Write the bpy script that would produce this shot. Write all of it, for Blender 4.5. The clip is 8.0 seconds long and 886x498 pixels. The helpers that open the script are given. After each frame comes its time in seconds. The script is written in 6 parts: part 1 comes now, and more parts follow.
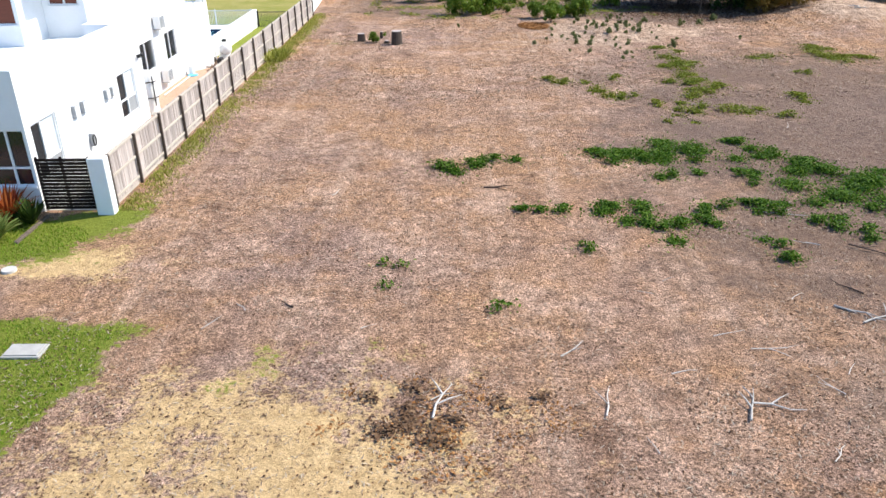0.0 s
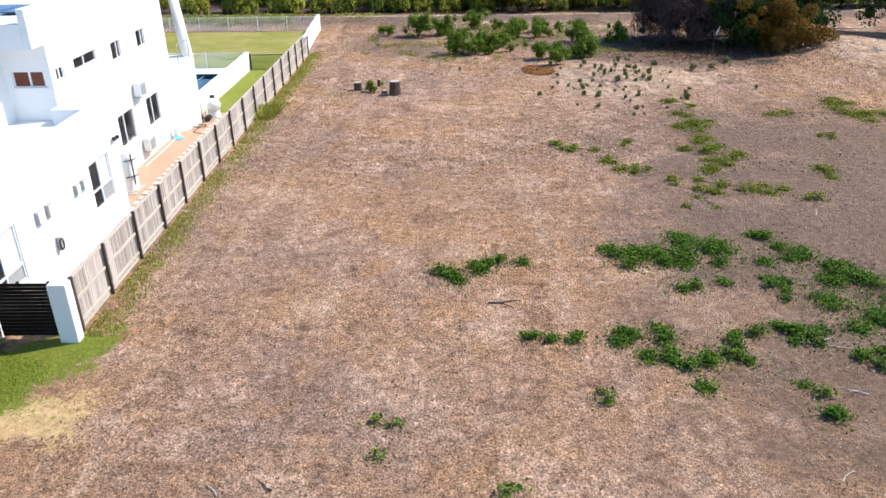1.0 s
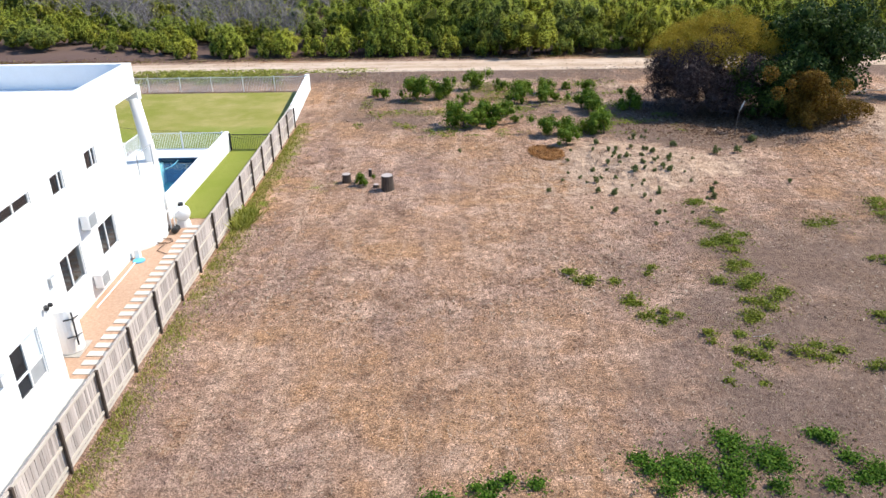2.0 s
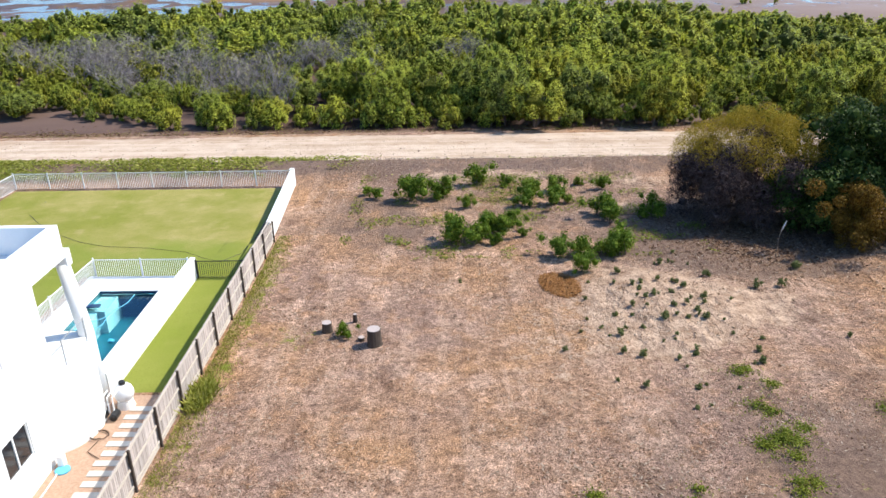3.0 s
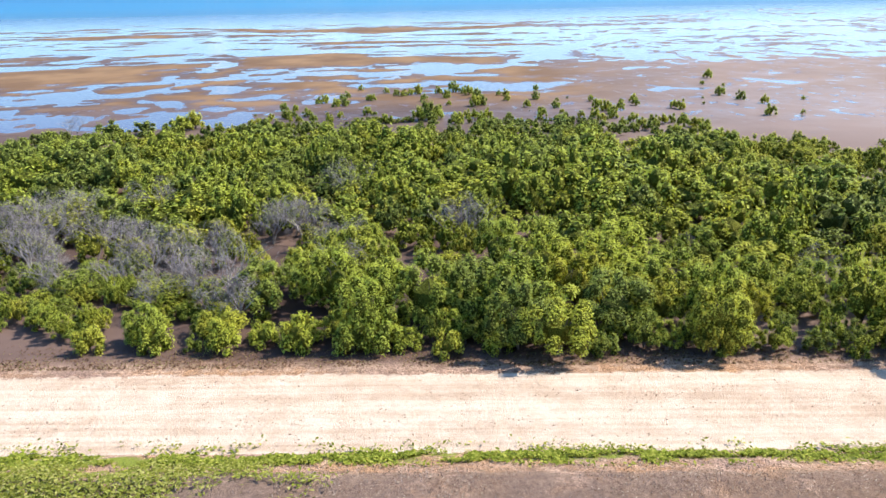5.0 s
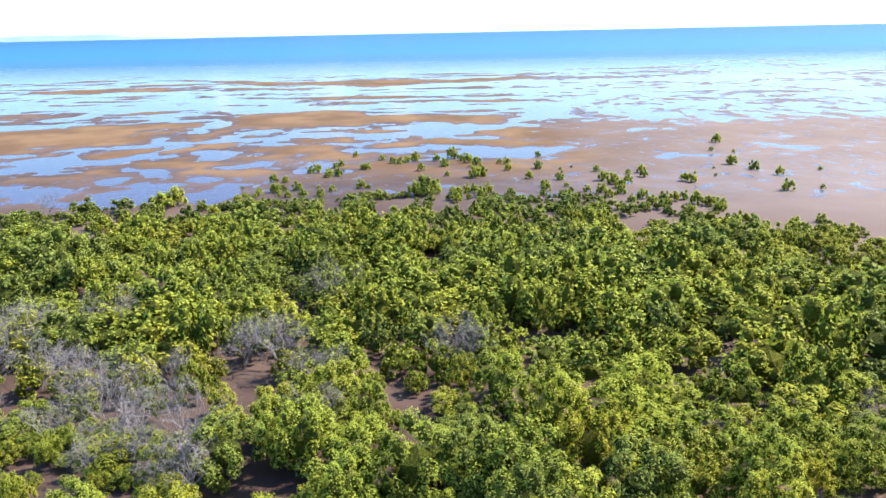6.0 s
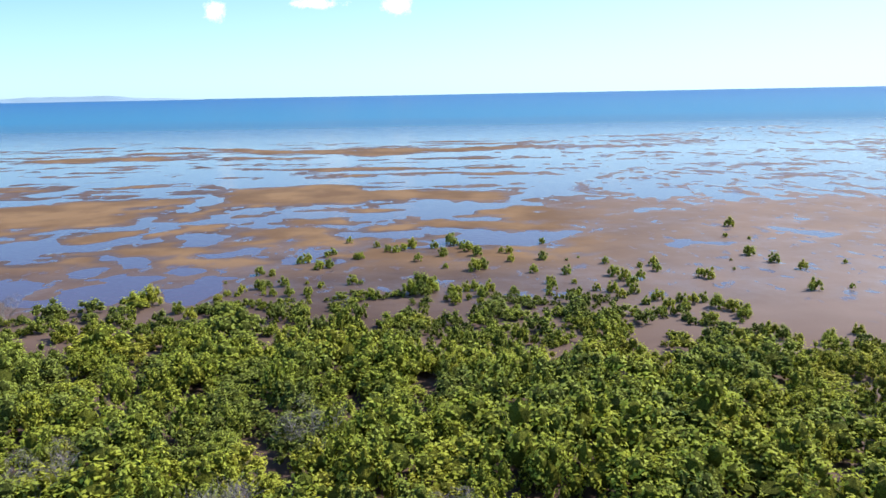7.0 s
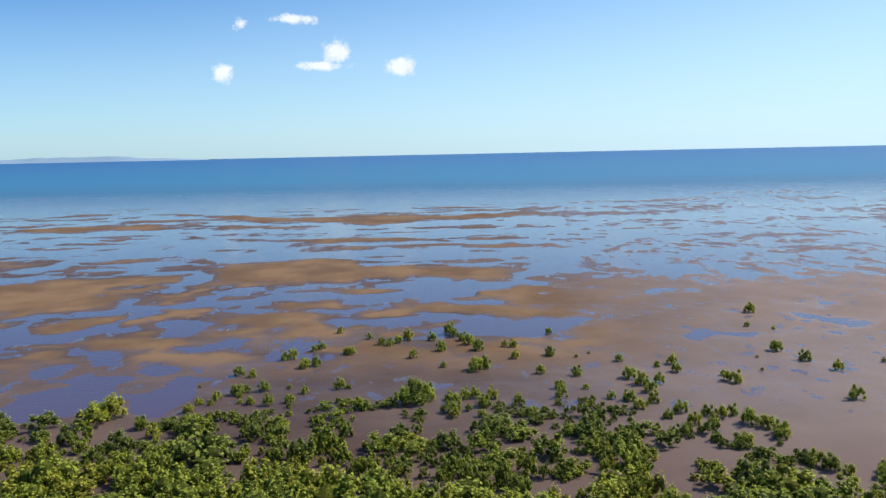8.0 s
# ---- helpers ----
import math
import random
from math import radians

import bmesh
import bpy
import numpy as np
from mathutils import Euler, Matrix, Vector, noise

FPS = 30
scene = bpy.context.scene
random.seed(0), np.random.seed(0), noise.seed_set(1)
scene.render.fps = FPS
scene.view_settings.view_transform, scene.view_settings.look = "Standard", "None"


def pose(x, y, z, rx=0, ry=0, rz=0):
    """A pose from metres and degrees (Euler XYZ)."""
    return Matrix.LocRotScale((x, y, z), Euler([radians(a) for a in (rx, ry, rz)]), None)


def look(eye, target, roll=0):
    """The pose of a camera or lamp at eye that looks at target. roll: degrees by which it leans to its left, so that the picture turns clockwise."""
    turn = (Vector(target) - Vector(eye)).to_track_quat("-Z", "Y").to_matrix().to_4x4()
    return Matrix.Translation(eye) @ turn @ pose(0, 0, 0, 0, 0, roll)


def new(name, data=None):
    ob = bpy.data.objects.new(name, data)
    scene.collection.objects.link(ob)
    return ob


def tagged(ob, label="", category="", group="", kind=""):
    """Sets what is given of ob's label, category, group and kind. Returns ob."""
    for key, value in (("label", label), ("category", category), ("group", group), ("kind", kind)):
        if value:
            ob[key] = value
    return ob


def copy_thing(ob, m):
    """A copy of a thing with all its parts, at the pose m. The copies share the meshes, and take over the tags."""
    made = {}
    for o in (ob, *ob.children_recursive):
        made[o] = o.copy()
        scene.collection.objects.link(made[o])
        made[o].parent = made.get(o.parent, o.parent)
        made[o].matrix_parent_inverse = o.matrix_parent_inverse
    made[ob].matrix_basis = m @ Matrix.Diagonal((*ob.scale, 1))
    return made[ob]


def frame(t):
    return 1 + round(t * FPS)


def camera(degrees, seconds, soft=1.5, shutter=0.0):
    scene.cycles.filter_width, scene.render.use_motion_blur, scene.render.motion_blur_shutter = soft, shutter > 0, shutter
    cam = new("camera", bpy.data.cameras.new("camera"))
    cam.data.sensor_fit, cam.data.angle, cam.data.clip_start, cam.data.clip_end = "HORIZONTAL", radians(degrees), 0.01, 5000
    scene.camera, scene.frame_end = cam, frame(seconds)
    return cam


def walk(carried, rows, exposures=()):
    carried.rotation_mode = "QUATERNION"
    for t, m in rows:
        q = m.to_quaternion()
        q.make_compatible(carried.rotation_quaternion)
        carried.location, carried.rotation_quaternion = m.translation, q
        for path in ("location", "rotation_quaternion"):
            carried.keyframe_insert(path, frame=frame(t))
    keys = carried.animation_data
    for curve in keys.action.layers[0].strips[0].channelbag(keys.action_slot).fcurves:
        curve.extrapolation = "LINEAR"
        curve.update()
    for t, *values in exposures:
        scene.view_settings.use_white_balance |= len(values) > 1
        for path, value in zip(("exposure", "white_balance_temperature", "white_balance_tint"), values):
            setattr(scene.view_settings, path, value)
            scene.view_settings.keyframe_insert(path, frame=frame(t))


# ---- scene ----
cam = camera(60.2, 8.0)
PATH = [
    (0, (0.008, 0.806, 9.332), (-0.022, 2.606, 8.461), -0.8),
    (0.5, (-0.005, 2.155, 10.346), (-0.034, 3.955, 9.474), -0.8),
    (1, (0.02, 4.564, 11.642), (-0.013, 6.364, 10.77), -0.9),
    (1.5, (0.043, 7.688, 13.084), (0.011, 9.491, 12.218), -0.9),
    (1.7, (0.072, 9.165, 13.804), (0.039, 10.968, 12.939), -1.0),
    (2.8, (0.348, 17.848, 17.366), (0.309, 19.675, 16.553), -1.1),
    (3, (0.393, 19.815, 18.03), (0.35, 21.648, 17.231), -1.2),
    (3.5, (0.495, 24.567, 19.724), (0.45, 26.415, 18.959), -1.3),
    (4, (0.565, 30.429, 22.102), (0.52, 32.29, 21.37), -1.4),
    (4.5, (0.585, 36.501, 24.632), (0.541, 38.373, 23.93), -1.4),
    (4.7, (0.587, 39.241, 25.395), (0.544, 41.119, 24.711), -1.3),
    (5.8, (1.055, 53.404, 30.747), (1.014, 55.315, 30.159), -1.1),
    (6, (1.174, 56.383, 31.584), (1.132, 58.303, 31.026), -1.2),
    (6.5, (1.36, 63.467, 34.195), (1.318, 65.406, 33.707), -1.1),
    (7, (1.669, 70.872, 36.854), (1.627, 72.828, 36.442), -1.1),
    (7.5, (2.059, 78.321, 39.398), (2.015, 80.292, 39.057), -1.1),
    (8, (2.665, 86.493, 41.849), (2.617, 88.475, 41.585), -1.2),
]
walk(cam, [(t, look(eye, target, roll)) for t, eye, target, roll in PATH],
     [(0, 0.45), (1.5, 0.32), (3.0, 0.38), (4.5, 0.57), (6.0, 0.90), (6.5, 0.64), (7.0, 0.32), (7.5, 0.04), (8.0, -0.16)])

# ---- light ----
SUN_AZ, SUN_EL = 69.0, 46.5          # degrees to the right of +y, above the horizon
world = bpy.data.worlds.new("world")
scene.world = world
world.use_nodes = True
wn, wl = world.node_tree.nodes, world.node_tree.links
sky = wn.new("ShaderNodeTexSky")
sky.sky_type, sky.sun_disc = "NISHITA", False
sky.sun_elevation, sky.sun_rotation = radians(SUN_EL), radians(SUN_AZ)
sky.altitude, sky.air_density, sky.dust_density, sky.ozone_density = 0, 1.0, 0.25, 3.0
wn["Background"].inputs["Strength"].default_value = 0.122
SKY_BLUE = (0.60, 0.97, 1.32)          # the clear maritime air lets less yellow through
cool = wn.new("ShaderNodeMix")
cool.data_type, cool.blend_type = "RGBA", "MULTIPLY"
cool.inputs[0].default_value, cool.inputs[7].default_value = 1.0, SKY_BLUE + (1.0,)
wl.new(sky.outputs[0], cool.inputs[6])


def sky_clouds(colour):
    """A few small white cumulus puffs low over the sea, and thin streaks, in the sky itself."""
    way = wn.new("ShaderNodeTexCoord").outputs["Generated"]
    ragged = wn.new("ShaderNodeTexNoise")
    ragged.inputs["Scale"].default_value, ragged.inputs["Detail"].default_value, ragged.inputs["Roughness"].default_value = 50.0, 9.0, 0.72
    wl.new(way, ragged.inputs["Vector"])
    total = None
    for az, el, wide, tall in ((-16.9, 5.5, 0.85, 0.75), (-8.8, 7.0, 1.15, 0.95), (-10.1, 6.0, 2.0, 0.35), (-4.2, 6.0, 1.15, 0.75), (-11.8, 9.2, 2.0, 0.35), (-15.5, 8.9, 0.5, 0.4), (11.8, 10.7, 1.5, 0.55), (22.6, 11.4, 2.2, 0.7), (28.6, 11.3, 2.4, 0.8), (39.5, 15.0, 4, 1.5), (-45.5, 14.0, 4, 1.5)):
        a, e = radians(az), radians(el)
        mp = wn.new("ShaderNodeMapping")
        mp.vector_type = "TEXTURE"
        mp.inputs["Location"].default_value = (math.sin(a) * math.cos(e), math.cos(a) * math.cos(e), math.sin(e))
        mp.inputs["Rotation"].default_value = (0, 0, -a)
        mp.inputs["Scale"].default_value = (radians(wide * 0.95), 1.0, radians(tall * 0.95))
        wl.new(way, mp.inputs["Vector"])
        far = wn.new("ShaderNodeVectorMath")
        far.operation = "LENGTH"
        wl.new(mp.outputs[0], far.inputs[0])
        near = wn.new("ShaderNodeMapRange")
        near.inputs[1].default_value, near.inputs[2].default_value, near.inputs[3].default_value, near.inputs[4].default_value = 0.0, 1.9, 1.0, 0.0
        wl.new(far.outputs["Value"], near.inputs[0])
        if total is None:
            total = near.outputs[0]
        else:
            top = wn.new("ShaderNodeMath")
            top.operation = "MAXIMUM"
            wl.new(total, top.inputs[0])
            wl.new(near.outputs[0], top.inputs[1])
            total = top.outputs[0]
    rough_edge = wn.new("ShaderNodeMath")
    rough_edge.operation = "MULTIPLY"
    rough_edge.inputs[1].default_value = 1.7
    wl.new(ragged.outputs["Fac"], rough_edge.inputs[0])
    edge = wn.new("ShaderNodeMath")
    edge.operation = "ADD"
    wl.new(total, edge.inputs[0])
    wl.new(rough_edge.outputs[0], edge.inputs[1])
    cover = wn.new("ShaderNodeMapRange")
    cover.inputs[1].default_value, cover.inputs[2].default_value, cover.inputs[4].default_value = 1.30, 1.66, 0.92
    wl.new(edge.outputs[0], cover.inputs[0])
    both = wn.new("ShaderNodeMix")
    both.data_type = "RGBA"
    both.inputs[7].default_value = (9.0, 9.4, 9.6, 1.0)
    wl.new(cover.outputs[0], both.inputs[0])
    wl.new(colour, both.inputs[6])
    return both.outputs[2]


haze = wn.new("ShaderNodeMix")          # thin bright sea haze over the whole sky
haze.data_type = "RGBA"
haze.inputs[7].default_value = (6.6, 8.7, 10.2, 1.0)
height = wn.new("ShaderNodeSeparateXYZ")
wl.new(wn.new("ShaderNodeTexCoord").outputs["Generated"], height.inputs[0])
thin = wn.new("ShaderNodeMapRange")          # thickest at the horizon
thin.interpolation_type = "SMOOTHERSTEP"
thin.inputs[1].default_value, thin.inputs[2].default_value, thin.inputs[3].default_value, thin.inputs[4].default_value = -0.04, 0.30, 0.60, 0.08
wl.new(height.outputs[2], thin.inputs[0])
glow = wn.new("ShaderNodeMath")          # the haze brightens toward the sun's side
glow.operation, glow.use_clamp = "MULTIPLY_ADD", True
glow.inputs[1].default_value = 0.40
wl.new(height.outputs[0], glow.inputs[0])
wl.new(thin.outputs[0], glow.inputs[2])
wl.new(glow.outputs[0], haze.inputs[0])
wl.new(cool.outputs[2], haze.inputs[6])
wl.new(sky_clouds(haze.outputs[2]), wn["Background"].inputs["Color"])
sun_data = bpy.data.lights.new("sun", "SUN")
sun_data.energy, sun_data.angle, sun_data.color = 5.0, radians(0.53), (1.0, 0.93, 0.82)
sun = new("sun", sun_data)
a, e = radians(SUN_AZ), radians(SUN_EL)
sun.matrix_world = look((0, 0, 60), (-math.sin(a) * math.cos(e), -math.cos(a) * math.cos(e), 60 - math.sin(e)))


# ---- small tools ----
TABLE = np.random.RandomState(7).rand(256, 256)


def vnoise(x, y, seed=0):
    """Smooth value noise, 0 to 1, on arrays."""
    x, y = np.asarray(x, float) + 17.3 * seed, np.asarray(y, float) + 41.7 * seed
    xi, yi = np.floor(x).astype(int), np.floor(y).astype(int)
    u, v = x - xi, y - yi
    u, v = u * u * (3 - 2 * u), v * v * (3 - 2 * v)
    g = lambda i, j: TABLE[i % 256, j % 256]
    return ((g(xi, yi) * (1 - u) + g(xi + 1, yi) * u) * (1 - v)
            + (g(xi, yi + 1) * (1 - u) + g(xi + 1, yi + 1) * u) * v)


def fbm(x, y, seed=0, octaves=4):
    total, amp, norm = 0, 1.0, 0
    for k in range(octaves):
        total, norm = total + amp * vnoise(x * 2 ** k, y * 2 ** k, seed + k), norm + amp
        amp *= 0.5
    return total / norm


def smooth(lo, hi, v):
    u = np.clip((np.asarray(v, float) - lo) / (hi - lo), 0, 1)
    return u * u * (3 - 2 * u)


def mesh_from(name, verts, loops, starts):
    """A mesh from flat arrays: vertex places, corner indices, and where each face begins."""
    me = bpy.data.meshes.new(name)
    verts, loops, starts = np.asarray(verts, np.float32), np.asarray(loops, np.int32), np.asarray(starts, np.int32)
    me.vertices.add(len(verts))
    me.vertices.foreach_set("co", verts.ravel())
    me.loops.add(len(loops))
    me.loops.foreach_set("vertex_index", loops)
    me.polygons.add(len(starts))
    me.polygons.foreach_set("loop_start", starts)
    me.update(calc_edges=True)
    return me


def finish(ob, m, parent=None, label=""):
    if m:
        ob.data.materials.append(m)
    if parent:
        ob.parent = parent
        root = parent.parent or parent
        ob.matrix_parent_inverse = root.matrix_basis.inverted() if root is parent else Matrix()
    if label:
        ob["label"] = label
    return ob


def part(name, bm, m, parent=None, label="", shade=False):
    """Links a bmesh, in world places, as one mesh object under a thing or a part."""
    me = bpy.data.meshes.new(name)
    bm.to_mesh(me)
    bm.free()
    if shade:
        me.polygons.foreach_set("use_smooth", [True] * len(me.polygons))
    return finish(new(name, me), m, parent, label)


def thing(name, label, category, at=(0, 0, 0), group="", kind=""):
    ob = new(name)
    ob.empty_display_size = 0.2
    ob.matrix_basis = Matrix.Translation(at)
    return tagged(ob, label, category, group, kind)


def add_box(bm, x0, y0, z0, x1, y1, z1):
    vs = [bm.verts.new((x, y, z)) for x in (x0, x1) for y in (y0, y1) for z in (z0, z1)]
    for q in ((0, 1, 3, 2), (4, 6, 7, 5), (0, 4, 5, 1), (2, 3, 7, 6), (0, 2, 6, 4), (1, 5, 7, 3)):
        bm.faces.new([vs[i] for i in q])
    return vs


def boxes(*rows, bevel=0.0):
    bm = bmesh.new()
    for r in rows:
        add_box(bm, *r)
    bmesh.ops.recalc_face_normals(bm, faces=bm.faces)
    if bevel:
        bmesh.ops.bevel(bm, geom=list(bm.edges), offset=bevel, segments=1, affect="EDGES")
    return bm


def add_tube(bm, pts, radii, sides=6, cap=True):
    """A tapered tube through points."""
    pts = [Vector(p) for p in pts]
    rings = []
    for i, p in enumerate(pts):
        d = (pts[min(i + 1, len(pts) - 1)] - pts[max(i - 1, 0)]).normalized()
        u = d.orthogonal().normalized()
        if i and abs(d.dot(ref)) < 0.98:
            u = (ref - d * d.dot(ref)).normalized()
        ref = u
        w = d.cross(u)
        rings.append([bm.verts.new(p + (u * math.cos(k * 2 * math.pi / sides) + w * math.sin(k * 2 * math.pi / sides)) * radii[i])
                      for k in range(sides)])
    for a, b in zip(rings, rings[1:]):
        for k in range(sides):
            bm.faces.new((a[k], a[(k + 1) % sides], b[(k + 1) % sides], b[k]))
    if cap:
        bm.faces.new(rings[0][::-1])
        bm.faces.new(rings[-1])


def tube(pts, radii, sides=6):
    bm = bmesh.new()
    add_tube(bm, pts, radii, sides)
    return bm


# ---- materials ----
class Nodes:
    def __init__(self, name):
        self.m = bpy.data.materials.new(name)
        self.m.use_nodes = True
        self.t = self.m.node_tree
        self.p = self.t.nodes["Principled BSDF"]
        self.outn = self.t.nodes["Material Output"]

    def n(self, kind, ins=None, **props):
        node = self.t.nodes.new("ShaderNode" + kind)
        for k, v in props.items():
            setattr(node, k, v)
        for k, v in (ins or {}).items():
            if hasattr(v, "is_linked"):
                self.t.links.new(v, node.inputs[k])
            else:
                node.inputs[k].default_value = v
        return node

    def set(self, **ins):
        for k, v in ins.items():
            k = k.replace("_", " ")
            if hasattr(v, "is_linked"):
                self.t.links.new(v, self.p.inputs[k])
            else:
                self.p.inputs[k].default_value = v

    def noise(self, scale, vec=None, detail=4.0, rough=0.6, distortion=0.0):
        ins = {"Scale": scale, "Detail": detail, "Roughness": rough, "Distortion": distortion}
        if vec is not None:
            ins["Vector"] = vec
        return self.n("TexNoise", ins).outputs["Fac"]

    def ramp(self, fac, *stops):
        r = self.n("ValToRGB", {"Fac": fac})
        els = r.color_ramp.elements
        while len(els) < len(stops):
            els.new(0.5)
        for el, (pos, col) in zip(els, stops):
            el.position, el.color = pos, ((col,) * 3 if isinstance(col, (int, float)) else tuple(col)) + (1.0,)
        return r.outputs["Color"]

    def mix(self, fac, a, b, blend="MIX"):
        c4 = lambda v: v if hasattr(v, "is_linked") else tuple(v) + (1.0,)
        nd = self.n("Mix", None, data_type="RGBA", blend_type=blend)
        for k, v in ((0, fac), (6, c4(a)), (7, c4(b))):
            if hasattr(v, "is_linked"):
                self.t.links.new(v, nd.inputs[k])
            else:
                nd.inputs[k].default_value = v
        return nd.outputs[2]

    def math(self, op, a, b=0.0, clamp=False):
        nd = self.n("Math", {0: a, 1: b}, operation=op)
        nd.use_clamp = clamp
        return nd.outputs[0]

    def bump(self, height, strength=0.4, distance=0.02):
        b = self.n("Bump", {"Height": height, "Strength": strength, "Distance": distance})
        self.t.links.new(b.outputs[0], self.p.inputs["Normal"])

    def where(self):
        return self.n("NewGeometry").outputs["Position"]

    def attr(self, name):
        return self.n("Attribute", None, attribute_name=name).outputs["Fac"]


def surf(name, a, b, scale=4.0, rough=0.8, bump=0.3, dist=0.01, metal=0.0, vary=0.0, stretch=None, spec=0.4):
    """A plain surface: two tones at two scales, fine relief, and a shift from object to object."""
    s = Nodes(name)
    pos = s.where()
    if stretch:
        pos = s.n("Mapping", {"Vector": pos, "Scale": stretch}).outputs[0]
    big, fine = s.noise(scale, pos), s.noise(scale * 11, pos, 3.0)
    fac = s.math("ADD", s.math("MULTIPLY", big, 0.65), s.math("MULTIPLY", fine, 0.35))
    col = s.mix(s.ramp(fac, (0.32, 0.0), (0.68, 1.0)), a, b)
    if vary:
        rnd = s.n("ObjectInfo").outputs["Random"]
        col = s.mix(1.0, col, s.ramp(rnd, (0.0, 1.0 - vary), (1.0, 1.0)), "MULTIPLY")
    s.set(Base_Color=col, Roughness=s.math("ADD", s.math("MULTIPLY", fine, 0.15), rough - 0.07), Metallic=metal, Specular_IOR_Level=spec)
    s.bump(fine, bump, dist)
    return s.m


def leafy(name, dark, light, tip, by_tint=False, through_light=0.25, rough=0.55):
    """Leaves: a tone for each plant, a shift from leaf to leaf, and light that comes through."""
    s = Nodes(name)
    plant = s.attr("tint") if by_tint else s.n("ObjectInfo").outputs["Random"]
    leaf = s.n("NewGeometry").outputs["Random Per Island"]
    col = s.mix(plant, dark, light)
    col = s.mix(s.ramp(leaf, (0.45, 0.0), (1.0, 0.75)), col, tip)
    col = s.mix(1.0, col, s.ramp(leaf, (0.0, 0.6), (0.5, 1.0)), "MULTIPLY")
    s.set(Base_Color=col, Roughness=rough + 0.12, Specular_IOR_Level=0.14)
    tr = s.n("BsdfTranslucent", {"Color": col})
    mx = s.n("MixShader", {0: through_light, 1: s.p.outputs[0], 2: tr.outputs[0]})
    s.t.links.new(mx.outputs[0], s.outn.inputs["Surface"])
    return s.m


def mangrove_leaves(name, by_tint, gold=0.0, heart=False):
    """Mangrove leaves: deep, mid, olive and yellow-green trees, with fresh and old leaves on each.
    heart: the leaf colour darkened for inside the crown, with the shade of the gaps painted in."""
    s = Nodes(name)
    plant = s.attr("tint") if by_tint else s.n("ObjectInfo").outputs["Random"]
    leaf = s.n("NewGeometry").outputs["Random Per Island"]
    col = s.ramp(plant, (0.0, (0.29, 0.345, 0.065)), (0.35, (0.41, 0.47, 0.06)), (0.72, (0.50, 0.53, 0.06)), (1.0, (0.56, 0.54, 0.065)))
    if gold:
        col = s.mix(gold, col, (0.56, 0.47, 0.03))
    # Leaf tone cut down: shade between the boughs is put into the colour.
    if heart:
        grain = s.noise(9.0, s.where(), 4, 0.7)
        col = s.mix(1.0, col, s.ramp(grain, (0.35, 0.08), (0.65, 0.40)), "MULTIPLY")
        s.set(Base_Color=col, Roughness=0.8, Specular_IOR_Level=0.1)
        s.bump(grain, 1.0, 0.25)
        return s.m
    col = s.mix(s.ramp(leaf, (0.6, 0.0), (1.0, 0.25)), col, (0.44, 0.46, 0.12))
    col = s.mix(1.0, col, s.ramp(leaf, (0.0, 0.78), (0.5, 1.0)), "MULTIPLY")
    s.set(Base_Color=col, Roughness=0.62, Specular_IOR_Level=0.2)
    tr = s.n("BsdfTranslucent", {"Color": s.mix(0.3, col, (0.52, 0.50, 0.03))})
    mx = s.n("MixShader", {0: 0.37, 1: s.p.outputs[0], 2: tr.outputs[0]})
    s.t.links.new(mx.outputs[0], s.outn.inputs["Surface"])
    return s.m


